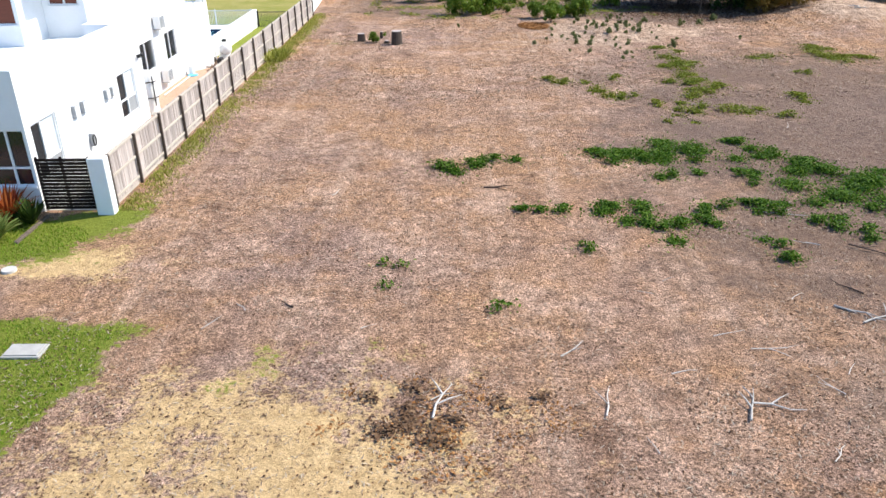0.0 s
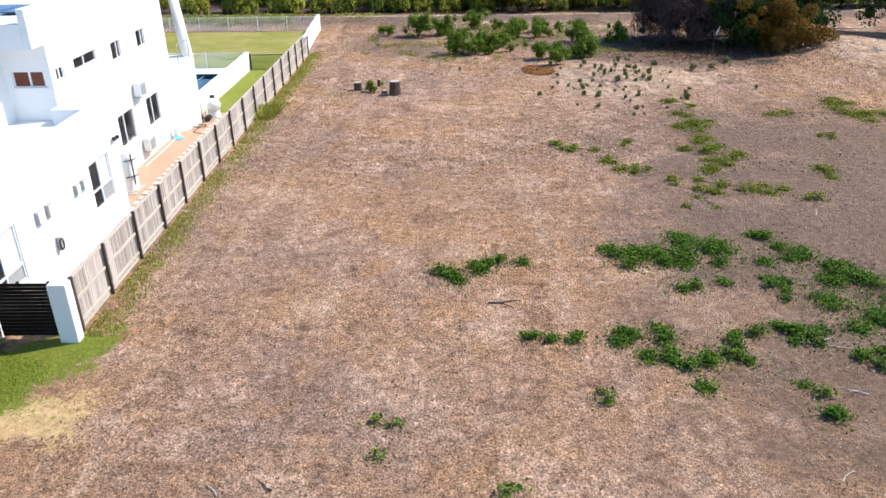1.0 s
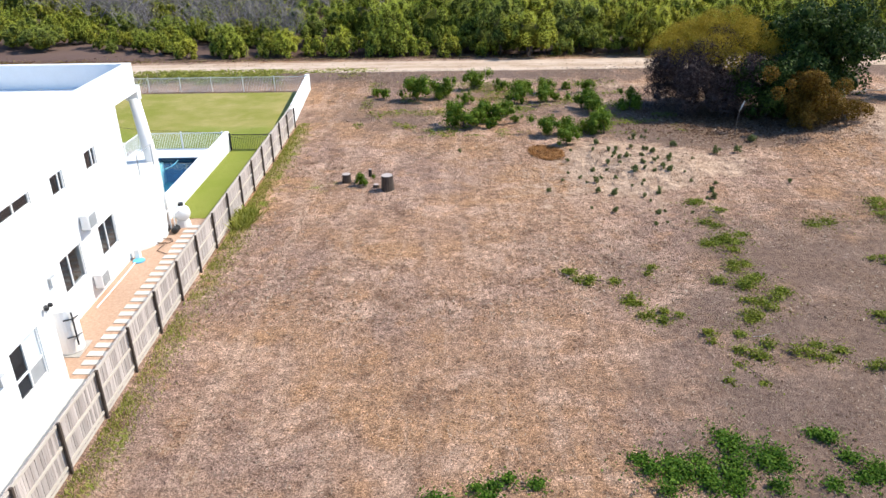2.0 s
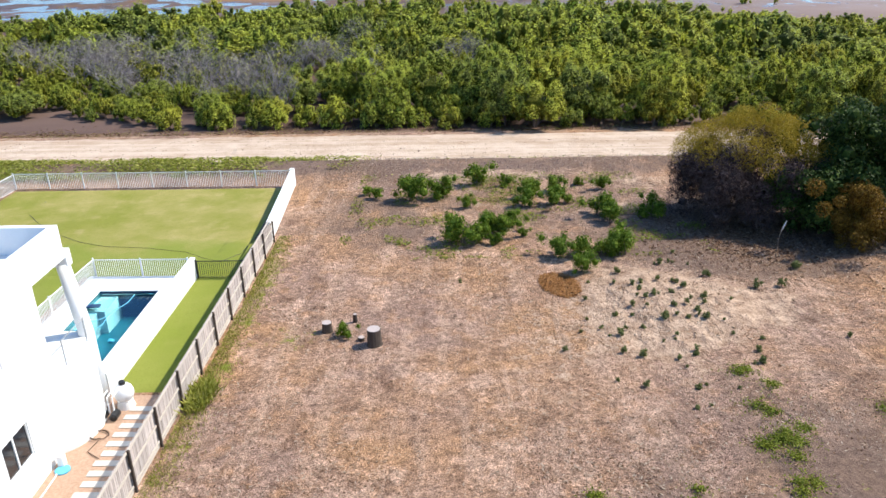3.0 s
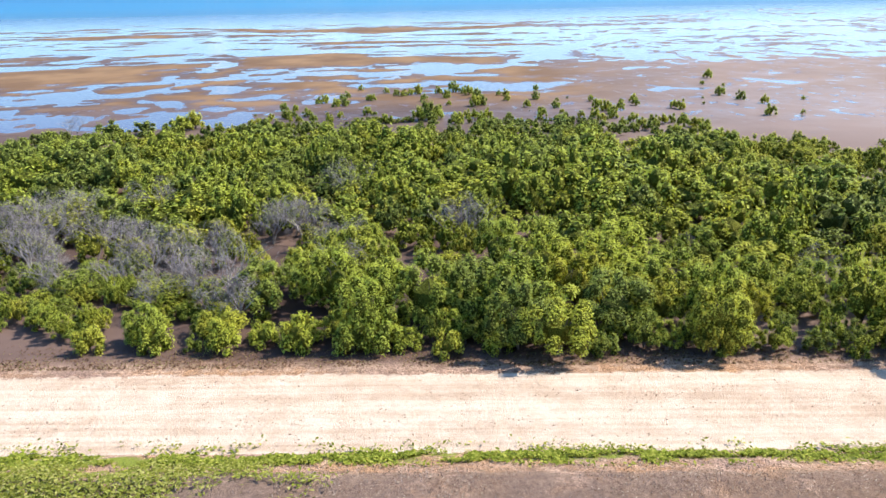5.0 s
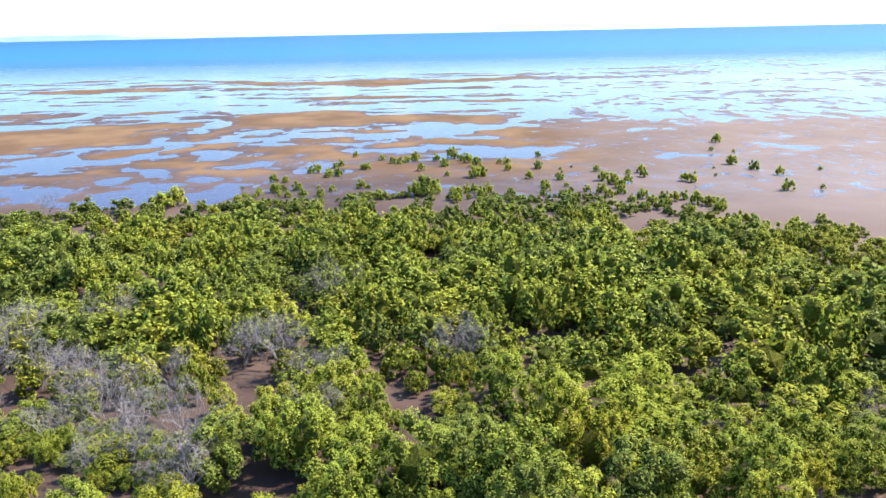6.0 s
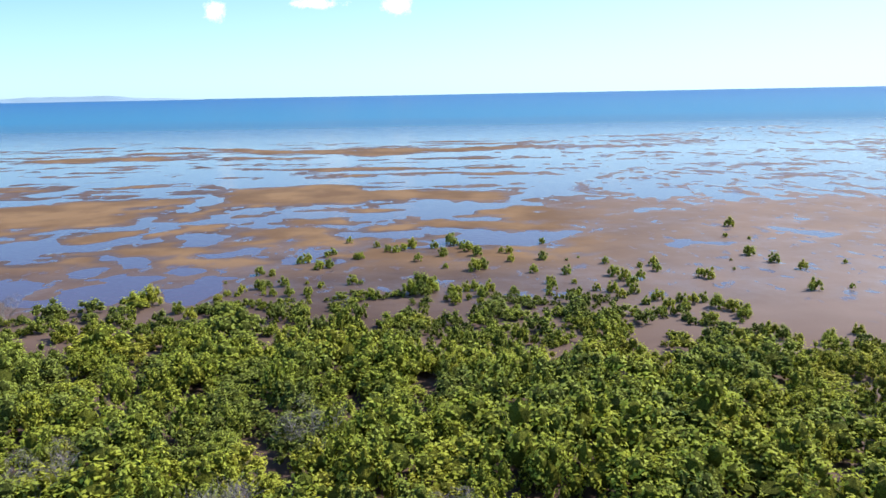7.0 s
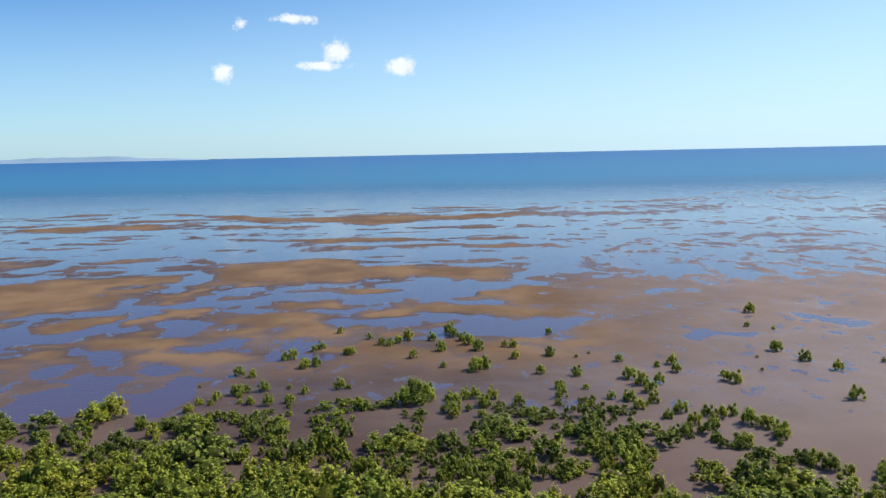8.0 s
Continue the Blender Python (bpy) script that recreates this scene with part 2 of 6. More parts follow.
def ground_material():
    s = Nodes("ground_soil")
    pos = s.where()
    big, mid, fine, grit = s.noise(0.16, pos, 5), s.noise(0.9, pos, 5), s.noise(7.0, pos, 6, 0.7), s.noise(38.0, pos, 4, 0.75)
    flow = s.n("Mapping", {"Vector": pos, "Scale": (1.0, 0.12, 1.0)}).outputs[0]
    tracks = s.noise(1.1, flow, 4)
    clod, crumb = s.noise(3.1, pos, 6, 0.72), s.noise(14.0, pos, 5, 0.75)
    soil = s.mix(s.ramp(s.math("ADD", s.math("MULTIPLY", s.noise(0.055, pos, 4), 0.6), s.math("MULTIPLY", big, 0.4)), (0.44, 0.0), (0.56, 1.0)), (0.475, 0.355, 0.30), (0.60, 0.40, 0.25))
    soil = s.mix(s.ramp(s.noise(0.33, pos, 6, 0.68), (0.50, 0.0), (0.62, 0.75)), soil, (0.78, 0.60, 0.49))
    soil = s.mix(s.ramp(s.noise(0.62, pos, 6, 0.68), (0.36, 0.75), (0.48, 0.0)), soil, (0.30, 0.20, 0.145))
    soil = s.mix(s.ramp(mid, (0.52, 0.0), (0.66, 0.6)), soil, (0.58, 0.37, 0.22))
    soil = s.mix(s.ramp(tracks, (0.52, 0.0), (0.62, 0.45)), soil, (0.72, 0.56, 0.45))
    for nz, lo, k in ((clod, 0.48, 1.26), (crumb, 0.26, 1.42), (grit, 0.16, 1.46)):
        soil = s.mix(1.0, soil, s.math("MULTIPLY", s.ramp(nz, (0.36, lo), (0.62, 1.0)), k), "MULTIPLY")
    soil = s.mix(1.0, soil, (0.775, 0.672, 0.60), "MULTIPLY")
    # Dark soil, and the shade below the wattle worked into the soil colour.
    soil = s.mix(s.math("MULTIPLY", s.ramp(s.math("ADD", s.attr("humus_and_shade"), s.math("MULTIPLY", s.math("SUBTRACT", s.noise(0.35, pos, 5, 0.65), 0.5), 1.6)), (0.25, 0.0), (0.75, 1.0)), 0.8), soil, s.mix(clod, (0.07, 0.047, 0.037), (0.26, 0.18, 0.14)))
    edge = lambda a, lo, hi: s.ramp(s.math("ADD", s.attr(a), s.math("MULTIPLY", s.math("SUBTRACT", s.math("ADD", s.math("MULTIPLY", mid, 0.5), s.math("MULTIPLY", fine, 0.5)), 0.5), 2.6)), (lo, 0.0), (hi, 1.0))
    straw = s.mix(s.ramp(s.math("ADD", s.math("MULTIPLY", clod, 0.6), s.math("MULTIPLY", grit, 0.4)), (0.36, 0.0), (0.62, 1.0)), (0.40, 0.25, 0.11), (0.80, 0.56, 0.29))
    col = s.mix(edge("straw", 0.42, 0.62), soil, straw)
    orange = s.mix(s.ramp(s.noise(1.4, pos, 6, 0.7), (0.40, 0.0), (0.58, 1.0)), (0.35, 0.23, 0.155), (0.56, 0.395, 0.28))
    col = s.mix(edge("sandy", 0.42, 0.62), col, orange)
    grass = s.mix(s.ramp(fine, (0.3, 0.0), (0.7, 1.0)), (0.11, 0.15, 0.018), (0.27, 0.29, 0.05))
    col = s.mix(edge("green", 0.44, 0.60), col, grass)
    ruts = s.noise(0.9, s.n("Mapping", {"Vector": pos, "Scale": (0.035, 1.0, 1.0)}).outputs[0], 3)
    road = s.mix(s.ramp(s.math("ADD", s.math("MULTIPLY", ruts, 0.5), s.math("MULTIPLY", s.noise(0.35, pos, 6, 0.7), 0.5)), (0.40, 0.0), (0.58, 1.0)), (0.50, 0.36, 0.255), (0.68, 0.54, 0.42))
    road = s.mix(s.ramp(s.noise(2.4, s.n("Mapping", {"Vector": pos, "Scale": (0.3, 1.0, 1.0)}).outputs[0], 5, 0.7), (0.56, 0.0), (0.70, 0.5)), road, (0.42, 0.29, 0.20))
    road = s.mix(s.ramp(fine, (0.60, 0.0), (0.72, 0.7)), road, (0.25, 0.16, 0.11))
    col = s.mix(edge("road", 0.44, 0.56), col, road)
    mud = s.mix(s.ramp(s.noise(0.05, s.n("Mapping", {"Vector": pos, "Scale": (0.5, 1.0, 1.0)}).outputs[0], 6), (0.35, 0.0), (0.65, 1.0)), (0.085, 0.054, 0.045), (0.155, 0.103, 0.085))
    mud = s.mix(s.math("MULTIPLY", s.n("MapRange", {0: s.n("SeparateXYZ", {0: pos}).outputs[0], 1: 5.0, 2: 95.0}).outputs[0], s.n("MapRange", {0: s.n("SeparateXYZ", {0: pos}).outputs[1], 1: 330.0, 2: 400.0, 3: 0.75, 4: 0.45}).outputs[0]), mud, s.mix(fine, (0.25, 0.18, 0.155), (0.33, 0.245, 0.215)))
    mud = s.mix(s.attr("dry"), mud, s.mix(s.ramp(s.noise(0.045, pos, 5, 0.6), (0.40, 0.0), (0.60, 1.0)), (0.165, 0.098, 0.056), (0.25, 0.152, 0.082)))
    is_mud = s.attr("mud")
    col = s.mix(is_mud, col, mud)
    shore = s.n("MapRange", {0: s.n("SeparateXYZ", {0: pos}).outputs[1], 1: 186.0, 2: 218.0}).outputs[0]
    is_wet = s.math("MULTIPLY", is_mud, shore)
    wet = s.math("MULTIPLY", is_wet, s.math("SUBTRACT", 1.0, s.attr("dry")))
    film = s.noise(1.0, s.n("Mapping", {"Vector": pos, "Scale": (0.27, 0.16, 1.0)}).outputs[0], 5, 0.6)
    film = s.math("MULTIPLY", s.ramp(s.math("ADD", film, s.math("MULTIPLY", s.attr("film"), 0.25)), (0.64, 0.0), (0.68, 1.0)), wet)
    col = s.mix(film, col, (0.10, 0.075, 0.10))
    damp = s.ramp(s.noise(0.10, pos, 5, 0.6), (0.40, 0.0), (0.60, 1.0))
    rough = s.math("SUBTRACT", s.math("SUBTRACT", 0.9, s.math("MULTIPLY", s.math("MULTIPLY", wet, s.math("ADD", damp, 0.4)), 0.30)), s.math("MULTIPLY", film, 0.5))
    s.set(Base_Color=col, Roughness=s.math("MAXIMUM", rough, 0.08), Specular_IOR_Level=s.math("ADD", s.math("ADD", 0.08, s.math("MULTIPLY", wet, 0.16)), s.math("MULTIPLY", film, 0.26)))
    lumps = s.math("MULTIPLY", s.noise(1.1, s.n("Mapping", {"Vector": pos, "Scale": (1.0, 0.6, 1.0)}).outputs[0], 4, 0.6), s.math("ADD", 1.5, s.math("MULTIPLY", s.math("MINIMUM", s.attr("sandy"), 1.0), 9.0)))
    relief = s.math("ADD", s.math("ADD", s.math("ADD", fine, s.math("MULTIPLY", grit, 0.7)), s.math("MULTIPLY", clod, 1.2)), lumps)
    s.bump(relief, s.math("SUBTRACT", 0.85, s.math("MULTIPLY", is_mud, 0.72)), 0.07)
    return s.m


def water_material():
    s = Nodes("tidal_water")
    pos = s.where()
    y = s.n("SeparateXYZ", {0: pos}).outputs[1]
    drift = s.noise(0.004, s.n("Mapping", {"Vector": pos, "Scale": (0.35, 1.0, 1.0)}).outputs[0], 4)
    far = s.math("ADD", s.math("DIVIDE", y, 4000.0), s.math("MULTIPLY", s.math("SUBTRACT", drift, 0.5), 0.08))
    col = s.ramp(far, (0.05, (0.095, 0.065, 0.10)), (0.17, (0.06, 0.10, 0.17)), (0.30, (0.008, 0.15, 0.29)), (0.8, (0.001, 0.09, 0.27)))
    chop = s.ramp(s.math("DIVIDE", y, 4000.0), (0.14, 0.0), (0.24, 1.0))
    s.set(Base_Color=col, Roughness=s.math("ADD", 0.10, s.math("MULTIPLY", chop, 0.20)), IOR=1.33, Specular_IOR_Level=s.math("SUBTRACT", 0.5, s.math("MULTIPLY", chop, 0.40)))
    waves = s.n("Mapping", {"Vector": pos, "Scale": (0.6, 1.0, 1.0)}).outputs[0]
    h = s.math("ADD", s.math("MULTIPLY", s.noise(0.9, waves, 3), s.math("ADD", 0.4, chop)), s.math("MULTIPLY", s.noise(0.12, waves, 3), s.math("MULTIPLY", chop, 3.0)))
    s.bump(h, 0.35, 0.35)
    return s.m


def glass_material(name, tint=(0.75, 0.8, 0.82)):
    s = Nodes(name)
    s.set(Base_Color=tint + (1.0,), Roughness=0.02, IOR=1.45, Transmission_Weight=1.0)
    return s.m


GROUND, WATER = ground_material(), water_material()
RENDER = surf("white_render", (0.80, 0.80, 0.79), (0.86, 0.86, 0.85), 1.4, 0.7, 0.25, 0.004)
WHITE_METAL = surf("white_powder_coat", (0.78, 0.78, 0.77), (0.84, 0.84, 0.83), 3.0, 0.4, 0.05, 0.002)
BLACK_METAL = surf("black_powder_coat", (0.015, 0.015, 0.016), (0.03, 0.03, 0.03), 3.0, 0.45, 0.05, 0.002)
PALING = surf("weathered_paling", (0.41, 0.34, 0.305), (0.65, 0.57, 0.525), 5.0, 0.85, 0.4, 0.004, vary=0.4, stretch=(1, 1, 0.12))
RAIL = surf("fence_rail_wood", (0.44, 0.38, 0.32), (0.58, 0.52, 0.45), 5.0, 0.85, 0.3, 0.004, stretch=(1, 0.12, 1))
POST = surf("dark_post_wood", (0.045, 0.033, 0.026), (0.10, 0.072, 0.055), 6.0, 0.85, 0.4, 0.004, stretch=(1, 1, 0.2))
DARK_WOOD = surf("dark_stained_slat", (0.010, 0.006, 0.005), (0.022, 0.014, 0.011), 6.0, 0.7, 0.2, 0.002, spec=0.1)
GLASS = glass_material("window_glass")
DARK_GLASS = surf("tinted_glass", (0.012, 0.013, 0.016), (0.02, 0.022, 0.026), 1.0, 0.08, 0.0, 0.001, spec=0.6)
BLIND = surf("pale_blind", (0.55, 0.60, 0.64), (0.62, 0.66, 0.69), 3.0, 0.7, 0.1, 0.002)
BROWN_SHUTTER = surf("red_brown_shutter", (0.13, 0.030, 0.014), (0.20, 0.05, 0.022), 6.0, 0.5, 0.2, 0.002, stretch=(1, 1, 4))
GRAVEL = surf("orange_gravel", (0.40, 0.245, 0.16), (0.57, 0.39, 0.28), 9.0, 0.9, 0.8, 0.02)
PAVER = surf("pale_paver", (0.58, 0.55, 0.50), (0.68, 0.65, 0.60), 4.0, 0.8, 0.3, 0.004, vary=0.15)
def lawn_material():
    s = Nodes("mown_lawn")
    pos = s.where()
    patch, mid, fine = s.noise(0.14, pos, 4), s.noise(0.7, pos, 5), s.noise(16.0, pos, 4, 0.7)
    col = s.mix(s.ramp(s.math("ADD", s.math("MULTIPLY", patch, 0.7), s.math("MULTIPLY", mid, 0.3)), (0.40, 0.0), (0.60, 1.0)), (0.235, 0.24, 0.045), (0.37, 0.315, 0.11))
    col = s.mix(s.ramp(mid, (0.56, 0.0), (0.75, 0.5)), col, (0.44, 0.35, 0.16))
    watered = s.math("ADD", s.n("MapRange", {0: s.n("SeparateXYZ", {0: pos}).outputs[1], 1: 68.0, 2: 58.0, 3: -0.25, 4: 0.3}).outputs[0], s.noise(0.22, pos, 4, 0.6))
    col = s.mix(s.ramp(watered, (0.46, 0.0), (0.66, 0.75)), col, (0.20, 0.25, 0.035))
    col = s.mix(s.ramp(fine, (0.35, 0.5), (0.5, 0.0)), col, (0.14, 0.145, 0.02))
    s.set(Base_Color=col, Roughness=0.9, Specular_IOR_Level=0.1)
    s.bump(fine, 0.7, 0.03)
    return s.m


LAWN = lawn_material()
CONCRETE = surf("grey_concrete", (0.36, 0.34, 0.31), (0.48, 0.46, 0.43), 4.0, 0.85, 0.4, 0.004)
BARK = surf("grey_brown_bark", (0.09, 0.065, 0.05), (0.20, 0.155, 0.125), 6.0, 0.9, 0.8, 0.02, stretch=(1, 1, 0.3))
DEAD_BARK = surf("bleached_dead_wood", (0.20, 0.172, 0.165), (0.36, 0.32, 0.305), 6.0, 0.9, 0.4, 0.01)
CUT_WOOD = surf("sawn_end_grain", (0.40, 0.33, 0.30), (0.54, 0.47, 0.43), 12.0, 0.8, 0.3, 0.004)
STICK = surf("dry_stick", (0.62, 0.55, 0.47), (0.82, 0.76, 0.69), 9.0, 0.85, 0.3, 0.004, vary=0.45)
DARK_STICK = surf("dark_stick", (0.06, 0.04, 0.03), (0.14, 0.09, 0.065), 9.0, 0.85, 0.3, 0.004)
PLASTIC_GREY = surf("grey_plastic", (0.30, 0.31, 0.32), (0.38, 0.39, 0.40), 3.0, 0.5, 0.05, 0.002)
PLASTIC_BLACK = surf("black_plastic", (0.012, 0.012, 0.013), (0.03, 0.03, 0.03), 3.0, 0.45, 0.05, 0.002)
PLASTIC_BLUE = surf("light_blue_plastic", (0.10, 0.42, 0.62), (0.16, 0.52, 0.72), 3.0, 0.45, 0.05, 0.002)
POOL_TILE = surf("teal_pool_lining", (0.004, 0.085, 0.115), (0.008, 0.11, 0.15), 2.0, 0.5, 0.1, 0.002)
POOL_DARK = surf("navy_waterline_tile", (0.008, 0.03, 0.09), (0.015, 0.05, 0.13), 2.0, 0.35, 0.1, 0.002)
MANGROVE = mangrove_leaves("mangrove_leaves", False)
MANGROVE_FAR = mangrove_leaves("mangrove_leaves_mass", True)
MANGROVE_GOLD = mangrove_leaves("mangrove_leaves_yellow", False, 0.6)
# Darkened copy of each leaf material, carrying the painted shade inside the crowns.
SHADED_HEART_OF = {MANGROVE: mangrove_leaves("mangrove_shaded_heart", False, 0, True), MANGROVE_FAR: mangrove_leaves("mangrove_shaded_heart_mass", True, 0, True), MANGROVE_GOLD: mangrove_leaves("mangrove_shaded_heart_yellow", False, 0.6, True)}
SHRUB = leafy("shrub_leaves", (0.085, 0.16, 0.013), (0.14, 0.21, 0.02), (0.30, 0.37, 0.05), through_light=0.35)
SEEDLING = leafy("seedling_leaves", (0.13, 0.16, 0.05), (0.18, 0.21, 0.07), (0.32, 0.33, 0.12), through_light=0.25)
VINE = leafy("vine_leaves", (0.055, 0.135, 0.010), (0.08, 0.17, 0.014), (0.20, 0.30, 0.035), through_light=0.3)
VINE_PALE = leafy("pale_vine_leaves", (0.16, 0.21, 0.02), (0.21, 0.24, 0.025), (0.33, 0.33, 0.06), through_light=0.3)
OLIVE = leafy("olive_needles", (0.29, 0.225, 0.022), (0.34, 0.255, 0.026), (0.50, 0.35, 0.045), through_light=0.4)
TWIGGY = leafy("bare_twig_tangle", (0.055, 0.036, 0.034), (0.07, 0.047, 0.043), (0.17, 0.125, 0.115), through_light=0.0, rough=0.9)
RUST = leafy("rusty_leaves", (0.14, 0.078, 0.012), (0.19, 0.105, 0.015), (0.36, 0.22, 0.032))
DEEP = leafy("dark_tree_leaves", (0.020, 0.045, 0.008), (0.03, 0.06, 0.010), (0.11, 0.16, 0.028), through_light=0.15)
DRY_GRASS = leafy("dry_green_grass", (0.27, 0.30, 0.045), (0.34, 0.35, 0.055), (0.56, 0.52, 0.18), through_light=0.4, rough=0.7)
VERGE_LEAF = leafy("verge_leaves", (0.22, 0.27, 0.03), (0.30, 0.34, 0.04), (0.52, 0.50, 0.10), through_light=0.35, rough=0.7)
LAWN_BLADE = leafy("lawn_blades", (0.13, 0.26, 0.016), (0.17, 0.31, 0.02), (0.36, 0.42, 0.06), through_light=0.4, rough=0.7)
STRAP = leafy("strap_leaves", (0.18, 0.25, 0.05), (0.26, 0.33, 0.08), (0.50, 0.52, 0.18), rough=0.5)
RED_STRAP = leafy("red_strap_leaves", (0.24, 0.04, 0.015), (0.36, 0.07, 0.02), (0.50, 0.16, 0.04), rough=0.5)
LITTER = leafy("dead_leaves", (0.12, 0.065, 0.04), (0.16, 0.09, 0.05), (0.30, 0.19, 0.11), through_light=0.05, rough=0.8)
PALE_LITTER = leafy("straw_bits", (0.34, 0.26, 0.19), (0.40, 0.31, 0.23), (0.58, 0.48, 0.37), through_light=0.05, rough=0.8)
ORANGE_LITTER = leafy("orange_dead_leaves", (0.30, 0.13, 0.045), (0.38, 0.18, 0.06), (0.50, 0.27, 0.11), through_light=0.05, rough=0.8)


# ---- the land ----
def land_z(x, y):
    """Height of the lot, the bank, the track and the mangrove floor."""
    z = np.interp(y, [-400, 36, 58, 74, 78.5, 80, 83, 86, 97, 103, 130, 5000], [0, 0, -0.2, -0.35, -0.1, -0.1, -1.35, -2.55, -2.75, -3.25, -3.3, -3.3])
    rough = smooth(104, 98, y) * (np.abs(x) < 120)
    z = z + rough * 0.07 * (fbm(x / 2.6, y / 2.6, 3) - 0.5) * smooth(-10.4, -9.2, x)
    mound = np.exp(-(((x - 10.5) / 4.5) ** 2 + ((y - 55.5) / 5.0) ** 2))
    rill = np.exp(-(((x - 11) / 5.0) ** 2 + ((y - 53.5) / 6.0) ** 2))
    z = z + mound * 0.25 + rill * 0.8 * (fbm(x / 1.5, y / 2.6, 5) - 0.5)
    bank = np.exp(-(((x - 29) / 5.0) ** 2 + ((y - 60) / 7.0) ** 2))
    return z + 1.1 * bank


WATER_Z = -3.42


def flat_z(x, y):
    """Height of the tidal flat over the water film: sand bars, mud and channels."""
    x0, y0 = x, y
    x = x0 + 15 * (fbm(x0 / 30, y0 / 22, 15) - 0.5) + 9 * (fbm(x0 / 9, y0 / 5, 17) - 0.5)
    y = y0 + 13 * (fbm(x0 / 28, y0 / 24, 16) - 0.5) + 8 * (fbm(x0 / 10, y0 / 5, 18) - 0.5)
    bump = lambda cx, cy, rx, ry, up, tilt=0.0: up * np.exp(-(((x - cx) / rx) ** 2 + ((y - cy - tilt * (x - cx)) / ry) ** 2) ** 2)
    # patches near the woods, long streaks farther out, short ripples toward the open east
    patch = 0.45 * fbm(x0 / 22, y0 / 14, 11) + 0.55 * fbm(x0 / 8, y0 / 7, 12)
    streak = 0.5 * fbm(x0 / 70, y0 / 18, 13) + 0.5 * fbm(x0 / 15, y0 / 9, 14)
    ripple = 0.5 * fbm(x0 / 5.5, y0 / 7.5, 21, 2) + 0.5 * fbm(x0 / 46, y0 / 26, 22, 4)
    far, east = smooth(320, 400, y0), smooth(10, 60, x0 - 0.10 * (y0 - 400)) * smooth(330, 390, y0 + 0.25 * (x0 - 60))
    n = (patch * (1 - far) + streak * far) * (1 - east) + ripple * east
    h = 0.80 * (n - 0.49) - 0.025 * far * (1 - east) - 0.03 * east
    # firm brown mud along the woods and over the eastern side, a broad shallow pond in the west
    h = h + 0.15 * smooth(262, 244, y0 - 0.25 * np.clip(x0 + 10, -60, 40)) * smooth(-52, -36, x0) + 0.06 * smooth(222, 215, y0)
    h = h + 0.15 * smooth(8, 34, x0 - 0.25 * (300 - y0)) * smooth(362, 340, y0 + 0.1 * x0) - 0.03 * smooth(-46, -62, x0) * smooth(286, 268, y0)
    for row in ((-52, 370, 40, 27, 0.26), (-6, 360, 25, 11, 0.24), (-78, 362, 20, 26, 0.14), (-144, 326, 30, 34, 0.28), (-112, 338, 20, 28, 0.10), (-94, 350, 7, 26, -0.16), (-24, 384, 14, 4, -0.22),
                (-130, 405, 22, 8, 0.18), (-196, 402, 30, 10, 0.12), (-150, 430, 60, 7, -0.10), (-226, 548, 46, 13, 0.18), (-160, 484, 34, 9, 0.10)):
        h = h + bump(*row)
    # the long far bar bends like a bow and runs on eastward
    bow = np.interp(x0, [-210, -117, -57, -13, 40, 120, 170], [648, 588, 566, 582, 604, 588, 612])
    h = h + 0.20 * np.exp(-((y - bow) / np.interp(x0, [-210, -100, -50, 0, 120], [10, 17, 20, 15, 9])) ** 2) * smooth(-225, -195, x0) * smooth(185, 150, x0)
    h = h - 0.10 * np.exp(-((y - bow + 34) / 9) ** 2) * smooth(-200, -150, x0) * smooth(170, 130, x0)
    # patches between the channels, and pools in the mud
    for row in ((-80, 266, 13, 8, 0.15), (-103, 281, 8, 10, 0.14), (-77, 291, 20, 7, 0.15), (-47, 290, 8, 13, 0.15), (-52, 272, 10, 5, 0.13), (-32, 304, 16, 6, 0.14), (-18, 290, 9, 6, 0.12), (-60, 252, 11, 5, 0.12), (-96, 254, 10, 5, 0.12), (0, 294, 10, 5, 0.12)):
        h = h + bump(*row)
    for row in ((18, 281, 20, 8, -0.19), (66, 262, 32, 7, -0.20, 0.25), (62, 318, 11, 8, -0.19), (48, 300, 16, 4, -0.10), (100, 280, 20, 5, -0.15), (72, 203, 7, 6, -0.13), (-30, 258, 8, 4, -0.10), (-14, 238, 9, 4, -0.10), (30, 236, 8, 4, -0.12), (4, 334, 40, 8, -0.16)):
        h = h + bump(*row)
    # the main channel winds past the large bar and out to sea
    mid = np.interp(x, [-150, -110, -95, -82, -52, -18, 4, 14, 22, 30, 39, 60], [255, 264, 277, 301, 316, 319, 324, 334, 346, 366, 390, 430])
    slope = np.interp(x, [-110, -95, -80, -52, 0, 10, 30, 60], [0.4, 1.0, 1.2, 0.3, 0.3, 1.2, 2.5, 2.0])
    h = h - 0.26 * np.exp(-((y - mid) / (4.2 * np.sqrt(1 + slope ** 2))) ** 2) * smooth(-150, -130, x) * smooth(66, 50, x)
    shore = np.interp(x0, [-500, -390, -185, -98, 91, 141, 215, 414, 900], [735, 729, 694, 716, 734, 752, 830, 842, 900]) + 26 * (fbm(x0 / 60, y0 / 60, 31) - 0.5)
    h = h - 0.10 * smooth(-90, -10, y0 - shore) - 3.0 * smooth(-6, 160, y0 - shore)
    return WATER_Z + h


def terrain(x, y):
    x, y = np.asarray(x, float), np.asarray(y, float)
    k = smooth(196, 222, y + 0.25 * np.clip(x - 30, 0, 200))
    z = land_z(x, y) * (1 - k) + flat_z(x, y) * k
    pool = (x > -19.6) & (x < -14.7) & (y > 46.9) & (y < 57.0)
    return np.where(pool, -2.6, z)


